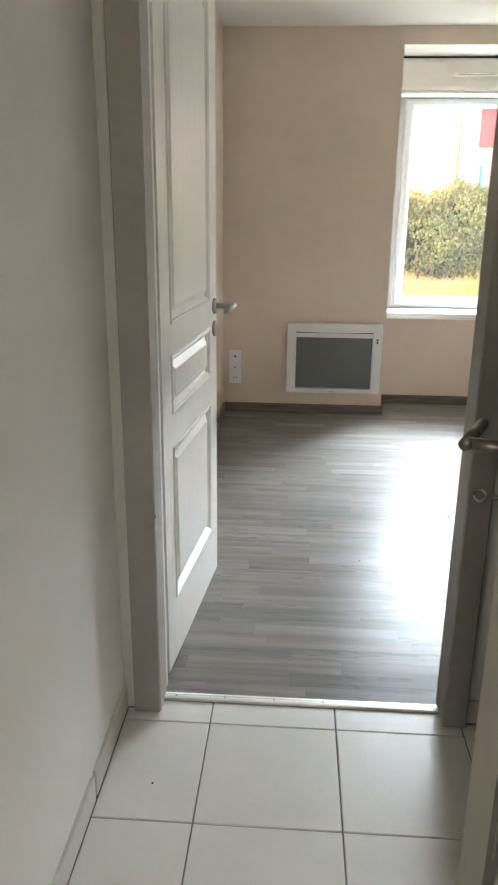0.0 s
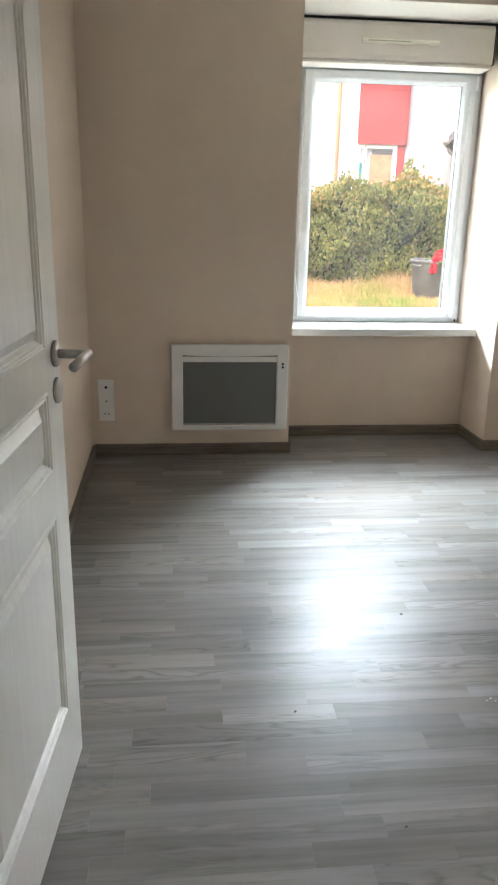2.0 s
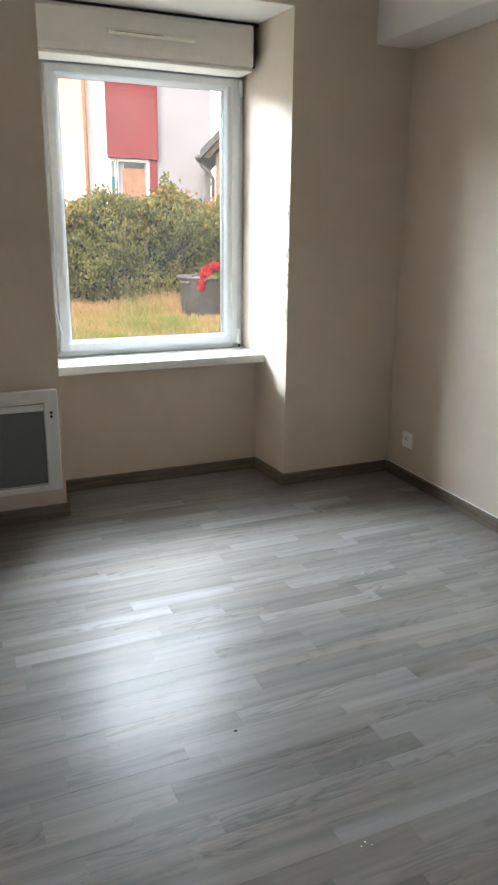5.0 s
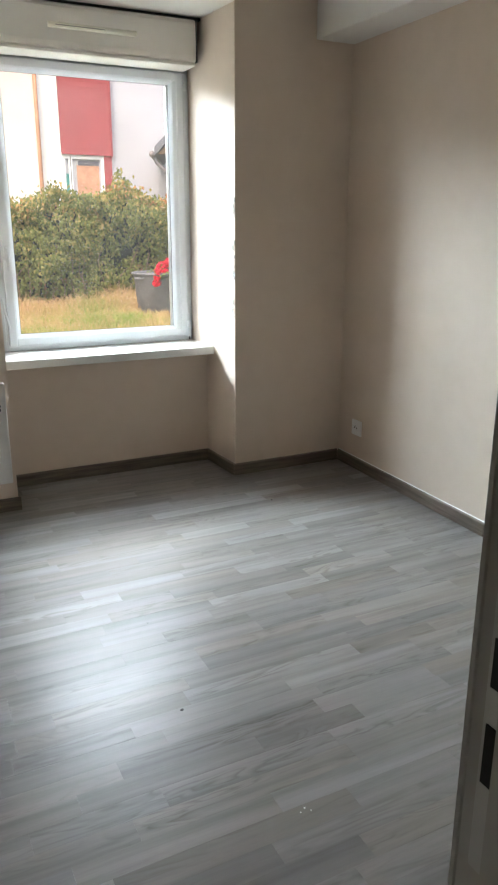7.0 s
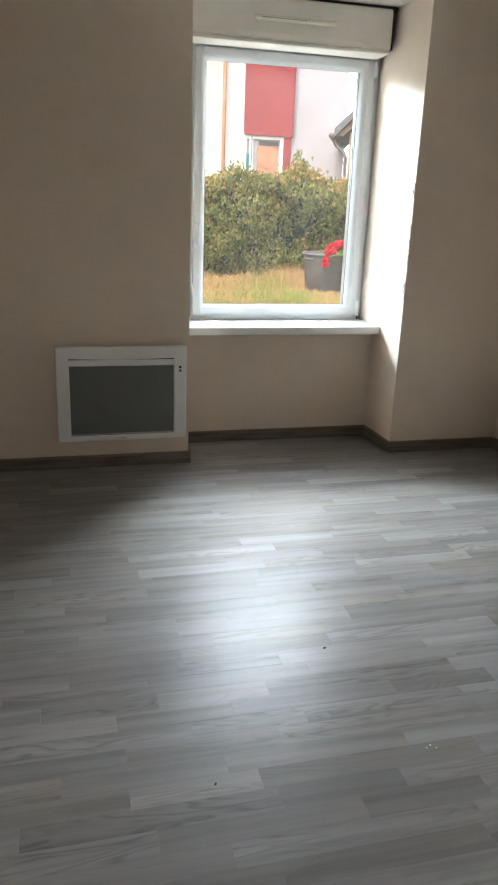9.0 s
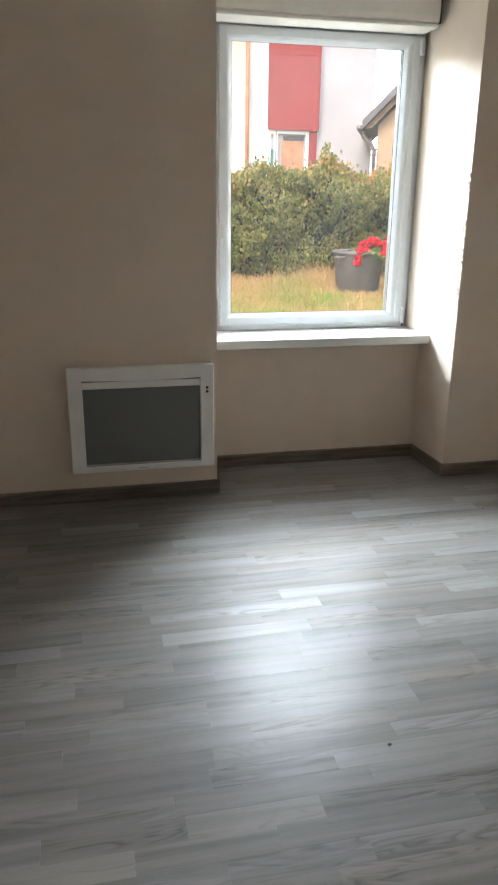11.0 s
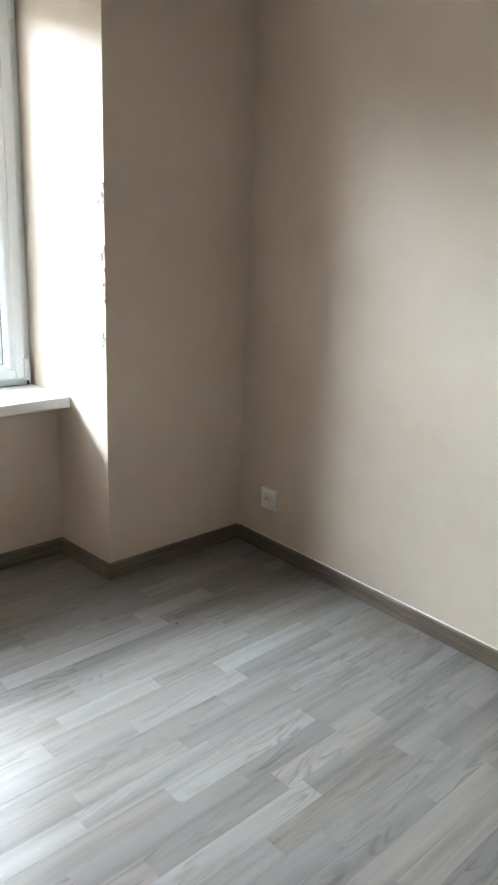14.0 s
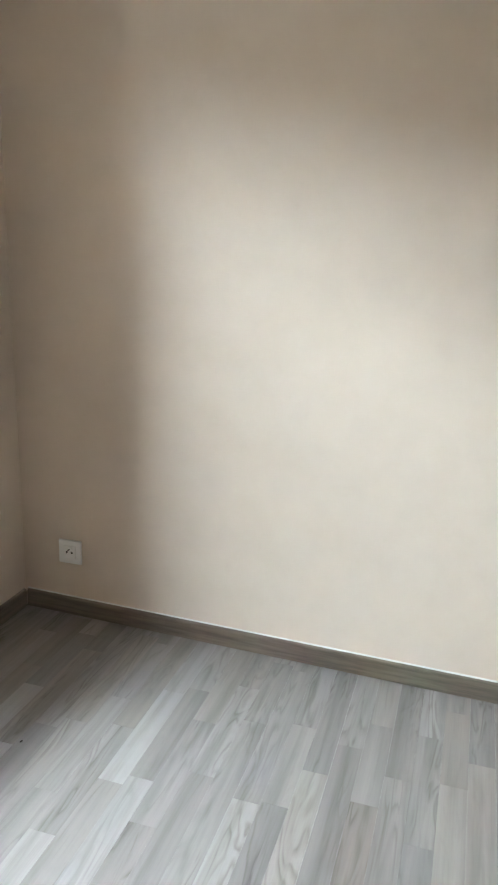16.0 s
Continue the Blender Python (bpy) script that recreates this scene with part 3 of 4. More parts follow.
def lever(parent, mat, d, s, z, toward, rose_z2=None, reach=0.066):
    """A return-free tube lever on a round rose; d is the side of the face, toward the way the lever points."""
    rose = part("rose", moved(lathe([(0.0265, 0), (0.0265, 0.006), (0.0245, 0.0085), (0.012, 0.009)], 28), pose(0, s, z, 0, 90 * d, 0)), mat, parent, "round steel rose", True)
    part("lever", rod([(0.008 * d, s, z), ((reach - 0.0015) * d, s, z)], 0.0095, 14, rod([(reach * d, s - 0.0095 * toward, z), (reach * d, s + 0.118 * toward, z - 0.002)], 0.0095, 14)), mat, rose, "tubular steel lever", True)
    if rose_z2:
        part("key_rose", moved(lathe([(0.0265, 0), (0.0265, 0.006), (0.0245, 0.0085), (0.004, 0.009)], 28), pose(0, s, rose_z2, 0, 90 * d, 0)), mat, parent, "round steel key rose", True)


def panel_door(name, m, mat, label, handle_z, metal, reach=0.066, edge=0.0, s0=0.128):
    door = thing(name, m, label, "door", kind="structure")
    leaf = bmesh.new()
    for d, x in ((1, 0.0), (-1, -LEAF_T)):
        leaf_faces(leaf, x, edge, s0, 0.628)
    for a, c in (((edge, 0.008), (LEAF_W, 0.008)), ((LEAF_W, 0.008), (LEAF_W, 2.022)), ((LEAF_W, 2.022), (edge, 2.022)), ((edge, 2.022), (edge, 0.008))):
        leaf.faces.new([leaf.verts.new((x, *p)) for x, p in ((0, a), (0, c), (-LEAF_T, c), (-LEAF_T, a))])
    bmesh.ops.remove_doubles(leaf, verts=leaf.verts, dist=0.0002)
    body = part("leaf", leaf, mat, door)
    for pname, z0, z1 in PANELS:
        for d, x in ((1, 0.0), (-1, -LEAF_T)):
            bm = bmesh.new()
            panel_field(bm, s0, 0.628, z0, z1, d)
            part(pname, moved(bm, Matrix.Translation((x, 0, 0))), mat, body)
    lever(door, metal, 1, LEAF_W - 0.040, handle_z, -1, handle_z - 0.075, reach)
    for z in (0.24, 1.05, 1.82):
        part("hinge", rod([(-LEAF_T - 0.004, edge - 0.006, z - 0.045), (-LEAF_T - 0.004, edge - 0.006, z + 0.045)], 0.0065, 10), M_STEEL, door, "steel hinge pin", True)
    return door


panel_door("door_1", pose(-0.341, 1.934, 0, 0, 0, -5.5), M_DOOR, "white moulded three-panel door with wood-grain skin, standing open", 0.992, M_STEEL, 0.066, 0.058, 0.146)
part("paint_drip", box(-0.3335, -0.3305, 1.8335, 1.841, 0.566, 0.578, 0.001), M_TRIM, fr, "small knob of paint on the casing edge")

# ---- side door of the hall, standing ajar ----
side = panel_door("door_2", Matrix.Translation((0.294, 1.125, 0)) @ pose(0, 0, 0, 0, 0, -24) @ Matrix.Translation((0, LEAF_W, 0)) @ pose(0, 0, 0, 0, 0, 180), M_DOOR_SHADED,
                  "side door with shade put into its dark colour, dull steel lever and key, standing ajar", 0.99, M_BRONZE, 0.066)
hs, kz = LEAF_W - 0.040, 0.915
key = rod([(0.006, hs, kz), (0.031, hs, kz)], 0.003, 8)
rod([(0.0395 + 0.0088 * math.cos(a), hs, kz + 0.0088 * math.sin(a)) for a in [2 * math.pi * k / 16 for k in range(17)]], 0.003, 6, key)
part("key", key, M_BRONZE, side, "steel key with a ring bow", True)
sf = thing("side_door_frame", pose(0, 0, 0), "off-white frame of the side door, shade put into its grey-brown colour", "door frame", kind="structure")
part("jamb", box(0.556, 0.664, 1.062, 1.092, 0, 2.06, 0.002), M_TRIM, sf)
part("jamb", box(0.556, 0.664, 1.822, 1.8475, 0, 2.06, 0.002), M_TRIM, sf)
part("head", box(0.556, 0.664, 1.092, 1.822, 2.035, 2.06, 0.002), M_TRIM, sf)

# ---- window ----
win = thing("window_1", pose(0, 0, 0), "white plastic tilt-and-turn window, closed, with deep sill", "window", kind="structure")


def frame_ring(x0, x1, z0, z1, w, y0, y1, bevel):
    """Four mitre-like bars round an opening."""
    bm = bmesh.new()
    box(x0, x0 + w, y0, y1, z0, z1, bevel, bm, 2)
    box(x1 - w, x1, y0, y1, z0, z1, bevel, bm, 2)
    box(x0 + w - 0.001, x1 - w + 0.001, y0 + 0.0006, y1, z0, z0 + w, bevel, bm, 2)
    box(x0 + w - 0.001, x1 - w + 0.001, y0 + 0.0006, y1, z1 - w, z1, bevel, bm, 2)
    return bm


# frame of the made-up opening at the hall's end, never in view
part("window_frame", frame_ring(-0.249, 0.349, 1.031, 1.969, 0.03, -0.99, -0.95, 0.0), M_PVC, fill_window)
GX0, GX1, GZ0, GZ1 = 0.729, 1.543, 0.728, 1.924
outer = part("window_frame", frame_ring(0.606, 1.650, 0.646, 2.0, 0.055, 5.425, 5.482, 0.003), M_PVC, win)
sash = part("sash", frame_ring(0.671, 1.618, 0.674, 1.98, 0.039, 5.404, 5.47, 0.004), M_PVC, win)
part("filler", box(0.606, 0.6725, 5.43, 5.478, 0.66, 1.99), M_PVC, win)
BEAD = [(5.4085, -0.0165), (5.412, -0.0105), (5.427, 0.003), (5.4303, 0.003), (5.4303, -0.045), (5.4085, -0.045)]
part("bead", extrude_profile(BEAD, GX1 - GX0 + 0.05, lambda u, v, w: Vector((GX0 - 0.025 + w, u, GZ0 + v))), M_PVC, sash)
part("bead", extrude_profile(BEAD, GX1 - GX0 + 0.05, lambda u, v, w: Vector((GX0 - 0.025 + w, u, GZ1 - v))), M_PVC, sash)
part("bead", extrude_profile(BEAD, GZ1 - GZ0 + 0.04, lambda u, v, w: Vector((GX0 + v, u, GZ0 - 0.02 + w))), M_PVC, sash)
part("bead", extrude_profile(BEAD, GZ1 - GZ0 + 0.04, lambda u, v, w: Vector((GX1 - v, u, GZ0 - 0.02 + w))), M_PVC, sash)
part("seal", frame_ring(GX0 - 0.003, GX1 + 0.003, GZ0 - 0.003, GZ1 + 0.003, 0.0065, 5.426, 5.430, 0.0), M_SEAL, sash, "black glazing seal")
pane = part("pane", box(GX0 - 0.01, GX1 + 0.01, 5.431, 5.437, GZ0 - 0.006, GZ1 + 0.006), M_GLASS, sash, "clear glass with a faint veil for glare")
pane.visible_shadow = False
part("spacer", box(GX1 - 0.010, GX1 + 0.003, 5.4385, 5.452, GZ0, GZ1), M_ALU, sash, "bright aluminium glazing spacer")
hdl = part("window_handle", box(0.678, 0.706, 5.392, 5.4035, 1.085, 1.155, 0.003), M_PVC, sash, "white window handle turned down")
part("grip", box(0.683, 0.701, 5.366, 5.378, 1.04, 1.145, 0.005, box(0.686, 0.698, 5.370, 5.394, 1.112, 1.132, 0.003), 2), M_PVC, hdl)
part("hinge_cover", box(1.612, 1.63, 5.392, 5.426, 0.665, 0.752, 0.004), M_PVC, win, "white plastic hinge cover")
part("hinge_cover", box(1.612, 1.63, 5.392, 5.426, 1.90, 1.975, 0.004), M_PVC, win, "white plastic hinge cover")
part("hinge_pin", rod([(1.621, 5.394, 0.652), (1.621, 5.394, 0.668)], 0.005, 8), M_SEAL, win)
part("strap_guide", rod([(0.652, 5.398, 0.91), (0.66, 5.392, 0.84), (0.676, 5.392, 0.765)], 0.006, 8), M_PVC, win, "white slanting shutter cord")
part("window_sill", box(0.577, 1.6635, 5.155, 5.43, 0.604, 0.645, 0.004, None, 2), M_SILL, win, "white painted board, rounded front")
part("outer_sill", box(0.605, 1.65, 5.49, 5.68, 0.615, 0.66, 0.004), M_ZINC, win)

rb = thing("roller_shutter_box", pose(0, 0, 0), "white plastic roller shutter box under the lintel, with a vent", "shutter box", kind="structure")
part("casing", extrude_profile([(5.262, 2.187), (5.248, 2.18), (5.242, 2.165), (5.240, 2.03), (5.244, 2.008), (5.256, 2.001), (5.404, 2.001), (5.404, 2.187)], 1.016,
     lambda u, v, w: Vector((0.604 + w, u, v))), M_BOX, rb)
# black fillers stand for the shade in the open gaps round the box
part("end_gap_fill", extrude_profile([(5.246, 2.187), (5.246, 2.003), (5.404, 2.003), (5.404, 2.187)], 0.010, lambda u, v, w: Vector((1.6205 + w, u, v))), M_SEAL, rb, "black filler for the shade in the gap at the box end")
part("top_gap_fill", box(0.606, 1.655, 5.262, 5.40, 2.1875, 2.1985), M_SEAL, rb, "black filler for the shade in the gap under the lintel")
part("bottom_ledge", box(0.604, 1.620, 5.248, 5.404, 1.985, 2.0005, 0.003), M_BOX, rb)
vent = thing("air_vent", pose(1.123, 5.238, 2.092), "slim ivory plastic trickle vent on the shutter box", "vent")
part("hood", extrude_profile([(0.0015, -0.012), (-0.014, -0.010), (-0.017, -0.004), (-0.016, 0.004), (-0.009, 0.010), (0.0015, 0.012)], 0.40, lambda u, v, w: Vector((w - 0.20, u, v))), M_IVORY, vent)
part("slot", box(-0.17, 0.05, -0.0178, -0.0155, -0.003, 0.0), M_TRIM, vent)

# chips of torn wallpaper along the corner of the reveal
for k, (z, hgt) in enumerate(((1.335, 0.085), (1.16, 0.05), (1.06, 0.11), (0.865, 0.075))):
    rnd = random.Random(40 + k)
    flake = thing("torn_wallpaper", pose(1.6745, 4.934, z), "torn wallpaper showing grey plaster at the wall corner", "wall damage", "torn wallpaper flakes")
    for j in range(16):
        y0, z0 = 0.030 * rnd.random() ** 2.0, rnd.uniform(-hgt / 2, hgt / 2)
        wide, high = rnd.uniform(0.003, 0.010), rnd.uniform(0.003, 0.013)
        lift = 0.0008 + 0.0011 * (j % 3)
        bm = prism([(-lift, y0), (-lift - 0.0008, y0 + wide), (0.0004, y0 + wide), (0.0004, y0)], z0 - high, z0 + high)
        part("flake", moved(bm, pose(0, 0, 0, rnd.uniform(-25, 25), 0, 0)), (M_PLASTER, M_SILL, M_PLASTER, M_SILL)[j % 4], flake)

# ---- electric radiator ----
rad = thing("electric_radiator", pose(0.2485, Y_N, 0.155), "white wall-mounted electric panel radiator with grey perforated front", "radiator")
RW, RH = 0.604, 0.451


def framed(x0, x1, z0, z1, ix0, ix1, iz0, iz1, y0, y1, bevel):
    """A rectangular frame in one piece with rounded front edges."""
    bm = bmesh.new()
    loops = []
    for y, (a, c, d, e) in ((y1, (x0, x1, z0, z1)), (y0, (x0, x1, z0, z1)), (y0, (ix0, ix1, iz0, iz1)), (y1, (ix0, ix1, iz0, iz1))):
        loops.append([bm.verts.new((x, y, z)) for x, z in ((a, d), (c, d), (c, e), (a, e))])
    for a, c in zip(loops, loops[1:] + loops[:1]):
        for k in range(4):
            bm.faces.new((a[k], a[(k + 1) % 4], c[(k + 1) % 4], c[k]))
    round_edges = [e for e in bm.edges if (e.verts[0] in loops[1] and e.verts[1] in loops[1]) or (e.verts[0] in loops[2] and e.verts[1] in loops[2])]
    corner_edges = [e for e in bm.edges if len(set(e.verts) & set(loops[0])) == 1 and len(set(e.verts) & set(loops[1])) == 1]
    bmesh.ops.bevel(bm, geom=round_edges + corner_edges, offset=bevel, segments=3, profile=0.5, affect="EDGES")
    return bm


part("body", box(-RW / 2 + 0.012, RW / 2 - 0.012, -0.05, -0.012, 0.012, RH - 0.012, 0.006), M_ENAMEL, rad)
part("wall_bracket", box(-0.2, 0.2, -0.014, -0.0005, 0.06, RH - 0.06, 0.002), M_STEEL, rad)
front = part("front_frame", framed(-RW / 2, RW / 2, 0, RH, -0.243, 0.243, 0.026, 0.398, -0.072, -0.044, 0.005), M_ENAMEL, rad)
# bowed lip over the warm-air outlet
lip = bmesh.new()
N = 16
pts = [(-0.243 + 0.486 * k / N, 0.398 - 0.005 * (1 - ((2 * k / N) - 1) ** 2)) for k in range(N + 1)]
for (x0, z0), (x1, z1) in zip(pts, pts[1:]):
    prof = [(x0, z0), (x1, z1), (x1, 0.402), (x0, 0.402)]
    a = [lip.verts.new((x, -0.0722, z)) for x, z in prof]
    c = [lip.verts.new((x, -0.05, z)) for x, z in prof]
    lip.faces.new(a)
    lip.faces.new(c[::-1])
    for k in range(4):
        lip.faces.new((a[k], a[(k + 1) % 4], c[(k + 1) % 4], c[k]))
part("lip", lip, M_ENAMEL, front)
part("outlet_slot", box(-0.243, 0.243, -0.055, -0.0505, 0.386, 0.40), M_DARKGAP, rad)
part("deflector", extrude_profile([(-0.066, 0.362), (-0.069, 0.366), (-0.0655, 0.389), (-0.054, 0.389), (-0.054, 0.362)], 0.484, lambda u, v, w: Vector((w - 0.242, u, v))), M_ENAMEL, rad)
part("grille", box(-0.242, 0.242, -0.062, -0.052, 0.034, 0.362, 0.001), M_GRILLE, rad, "grey perforated steel sheet")
part("lower_lip", box(-0.242, 0.242, -0.068, -0.055, 0.0265, 0.0345, 0.002), M_STEEL, rad)
part("badge", box(-0.028, 0.014, -0.0726, -0.0718, 0.010, 0.0135, 0.0), M_STEEL, rad)
for z in (0.353, 0.336):
    part("control_button", moved(lathe([(0.0062, 0), (0.0062, 0.002), (0.005, 0.003)], 14), pose(0.272, -0.0718, z, 90, 0, 0)), M_SEAL, rad, "small round black button", True)


# ---- sockets ----
def socket_face(parent, z, mode):
    """One 45 mm insert: power socket, telephone or aerial outlet."""
    insert = part("insert", box(-0.0225, 0.0225, -0.0115, -0.008, z - 0.0225, z + 0.0225, 0.0015), M_PLATE, parent)
    if mode == "power":
        part("recess", moved(lathe([(0.0195, 0), (0.0195, 0.0006), (0.018, 0.0008)], 24), pose(0, -0.0114, z, 90, 0, 0)), M_PLATE, insert, "", True)
        for x, dz in ((-0.0095, 0.0), (0.0095, 0.0)):
            part("contact_hole", moved(lathe([(0.0036, 0), (0.0036, 0.0006)], 10), pose(x, -0.0121, z + dz, 90, 0, 0)), M_DARKGAP, insert)
        part("earth_pin", moved(lathe([(0.0024, 0), (0.0024, 0.008), (0.001, 0.0095)], 10), pose(0, -0.012, z + 0.010, 90, 0, 0)), M_STEEL, insert, "", True)
    elif mode == "aerial":
        part("aerial_port", moved(lathe([(0.0068, 0), (0.0068, 0.0012), (0.003, 0.0014)], 16), pose(0, -0.0114, z, 90, 0, 0)), M_DARKGAP, insert, "round black aerial port", True)
    else:
        part("data_port", box(-0.0085, 0.0085, -0.0122, -0.0112, z - 0.008, z + 0.006, 0.001), M_IVORY, insert, "covered data port")
        part("port_slot", box(-0.006, 0.006, -0.0126, -0.0121, z - 0.006, z - 0.001, 0.0), M_ZINC, insert)


triple = thing("triple_socket", pose(-0.391, Y_N, 0.302), "white upright three-gang plate: aerial, data and power", "wall socket")
part("plate", box(-0.040, 0.040, -0.0095, -0.0004, -0.110, 0.110, 0.003, None, 2), M_PLATE, triple)
socket_face(triple, 0.071, "aerial")
socket_face(triple, 0.0, "data")
socket_face(triple, -0.071, "power")
single = thing("power_socket", pose(east_x(4.745), 4.745, 0.226, 0, 0, -90), "white single power socket low on the wall", "wall socket")
part("plate", box(-0.041, 0.041, -0.0095, 0.0006, -0.041, 0.041, 0.003, None, 2), M_PLATE, single)
socket_face(single, 0.0, "power")

# ---- crumbs on the floor ----
for k, (x, y, s) in enumerate(((0.704, 3.24, 0.0062), (0.275, 2.776, 0.0052), (0.77, 3.712, 0.0032), (1.671, 4.522, 0.005), (0.456, 2.379, 0.0035), (-0.306, 1.571, 0.004))):
    bm = bmesh.new()
    bmesh.ops.create_icosphere(bm, subdivisions=1, radius=s)
    for v in bm.verts:
        v.co = Vector((v.co.x * 1.3, v.co.y * 0.8, max(v.co.z, -s * 0.3) * 0.6)) * (0.8 + 0.4 * noise.noise(v.co * 300))
    solid("crumb", moved(bm, pose(x, y, s * 0.3, 0, 0, 50 * k)), M_SPECK, "small dark crumb lying on the laminate", "crumb", "crumbs on the floor")

for k, (x, y, s) in enumerate(((0.808, 2.786, 0.0020), (0.822, 2.793, 0.0027), (0.832, 2.781, 0.0016))):
    chip = prism([(-s, -s * 0.5), (s * 0.8, -s * 0.7), (s, s * 0.4), (-s * 0.3, s * 0.8)], 0.0002, 0.0012)
    solid("paint_chip", moved(chip, pose(x, y, 0, 0, 0, 70 * k)), M_SILL, "tiny white chip of paint on the laminate", "paint chip", "paint chips on the floor")

# ---- garden ----
GZ = 0.27
gb2 = bmesh.new()
xs, ys = [-400, -0.9, 2.9, 400], [-400, -1.3, 5.66, 800]
for i in range(3):
    for j in range(3):
        if (i, j) != (1, 1):
            gb2.faces.new([gb2.verts.new((x, y, GZ)) for x, y in ((xs[i], ys[j]), (xs[i + 1], ys[j]), (xs[i + 1], ys[j + 1]), (xs[i], ys[j + 1]))])
bmesh.ops.remove_doubles(gb2, verts=gb2.verts, dist=0.001)
ground = solid("ground", gb2, M_GROUND, "rough meadow with green and straw-coloured grass", "ground", kind="structure")


def leaf_verts(rnd, p, size, out_dir):
    """A lobed, folded leaf: five corners round a middle rib."""
    up = Vector((rnd.uniform(-0.6, 0.6), rnd.uniform(-0.4, 0.2), -1 + rnd.uniform(0, 0.7))).normalized()
    nrm = (out_dir + Vector((rnd.uniform(-0.9, 0.9), rnd.uniform(-0.5, 0.5), rnd.uniform(-0.3, 1.0)))).normalized()
    side_v = up.cross(nrm).normalized()
    fold = nrm * (size * 0.12)
    return [p, p + side_v * size * 0.34 + up * size * 0.25 - fold, p + side_v * size * 0.17 + up * size * 0.62 - fold, p + up * size * 1.1, p - side_v * size * 0.17 + up * size * 0.62 - fold, p - side_v * size * 0.34 + up * size * 0.25 - fold]


def hedge_top(x):
    return 1.53 + 0.12 * noise.noise(Vector((x * 1.1, 3.1, 0))) + 0.14 * noise.noise(Vector((x * 3.1, 1.7, 2))) + 0.07 * noise.noise(Vector((x * 7.0, 0.4, 2)))


hrnd = random.Random(11)
verts, faces = [], []
HX0, HX1, HY = -1.5, 6.5, 10.75


def add_leaf(p, size, out_dir):
    b0 = len(verts)
    verts.extend(leaf_verts(hrnd, p, size, out_dir))
    faces.extend([(b0, b0 + 1, b0 + 2, b0 + 3), (b0, b0 + 3, b0 + 4, b0 + 5)])


for i in range(42000):
    x = hrnd.uniform(HX0, HX1)
    top = hedge_top(x)
    f = hrnd.random() ** 0.8
    z = GZ + 0.06 + f * (top - GZ)
    bulge = 0.30 * noise.noise(Vector((x * 2.3, z * 2.6, 5))) + 0.22 * noise.noise(Vector((x * 6.5, z * 7.5, 9))) + 0.10 * math.sin(min(1, f) * 3.0)
    y = HY - bulge + hrnd.uniform(-0.02, 0.16)
    add_leaf(Vector((x, y, z)), hrnd.uniform(0.026, 0.058), Vector((0, -1, 0.25)))
for i in range(11000):
    x = hrnd.uniform(HX0, HX1)
    add_leaf(Vector((x, HY + hrnd.uniform(-0.1, 0.6), hedge_top(x) + hrnd.gauss(0.0, 0.055))), hrnd.uniform(0.03, 0.06), Vector((0, -0.5, 0.9)))
for x, hgt in ((1.80, 0.16), (2.0, 0.10), (2.955, 0.34), (2.90, 0.24), (3.02, 0.2), (3.5, 0.12), (2.55, 0.08)):
    for i in range(70):
        f = hrnd.random()
        add_leaf(Vector((x + hrnd.gauss(0, 0.07) * (1.1 - f), HY + hrnd.gauss(0.1, 0.05), hedge_top(x) - 0.05 + f * hgt)), hrnd.uniform(0.035, 0.065), Vector((0, -1, 0.3)))
hedge = thing("ivy_hedge", pose(0, 0, 0), "overgrown ivy hedge, green with yellowing leaves and bare stems", "hedge")
hme = bpy.data.meshes.new("leaves")
hme.from_pydata(verts, [], faces)
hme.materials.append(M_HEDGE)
hob = new("leaves", hme)
hob.parent = hedge
tagged(hob, kind="stuff")
# dark sheet behind the leaves, its colour giving the shade inside the hedge
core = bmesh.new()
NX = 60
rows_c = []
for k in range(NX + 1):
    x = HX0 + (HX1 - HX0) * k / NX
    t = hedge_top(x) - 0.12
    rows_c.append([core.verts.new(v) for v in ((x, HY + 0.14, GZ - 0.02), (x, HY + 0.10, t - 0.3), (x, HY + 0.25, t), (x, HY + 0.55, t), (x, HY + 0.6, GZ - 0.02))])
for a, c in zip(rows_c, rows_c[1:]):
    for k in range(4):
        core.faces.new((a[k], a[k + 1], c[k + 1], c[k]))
part("shade_core", core, M_HEDGECORE, hedge)
for k in range(46):
    x = hrnd.uniform(0.6, 4.8)
    p = Vector((x, HY - hrnd.uniform(0.05, 0.14), GZ - 0.02))
    pts = [p]
    for j in range(4):
        p = p + Vector((hrnd.gauss(0, 0.07), hrnd.gauss(0, 0.02), hrnd.uniform(0.1, 0.24)))
        pts.append(p)
    part("stem", rod(pts, 0.006, 5, None, [0.007, 0.006, 0.005, 0.004, 0.002]), M_WOODY, hedge)

# grass: blades in tufts, taller and drier towards the hedge
grnd = random.Random(5)
verts, faces = [], []
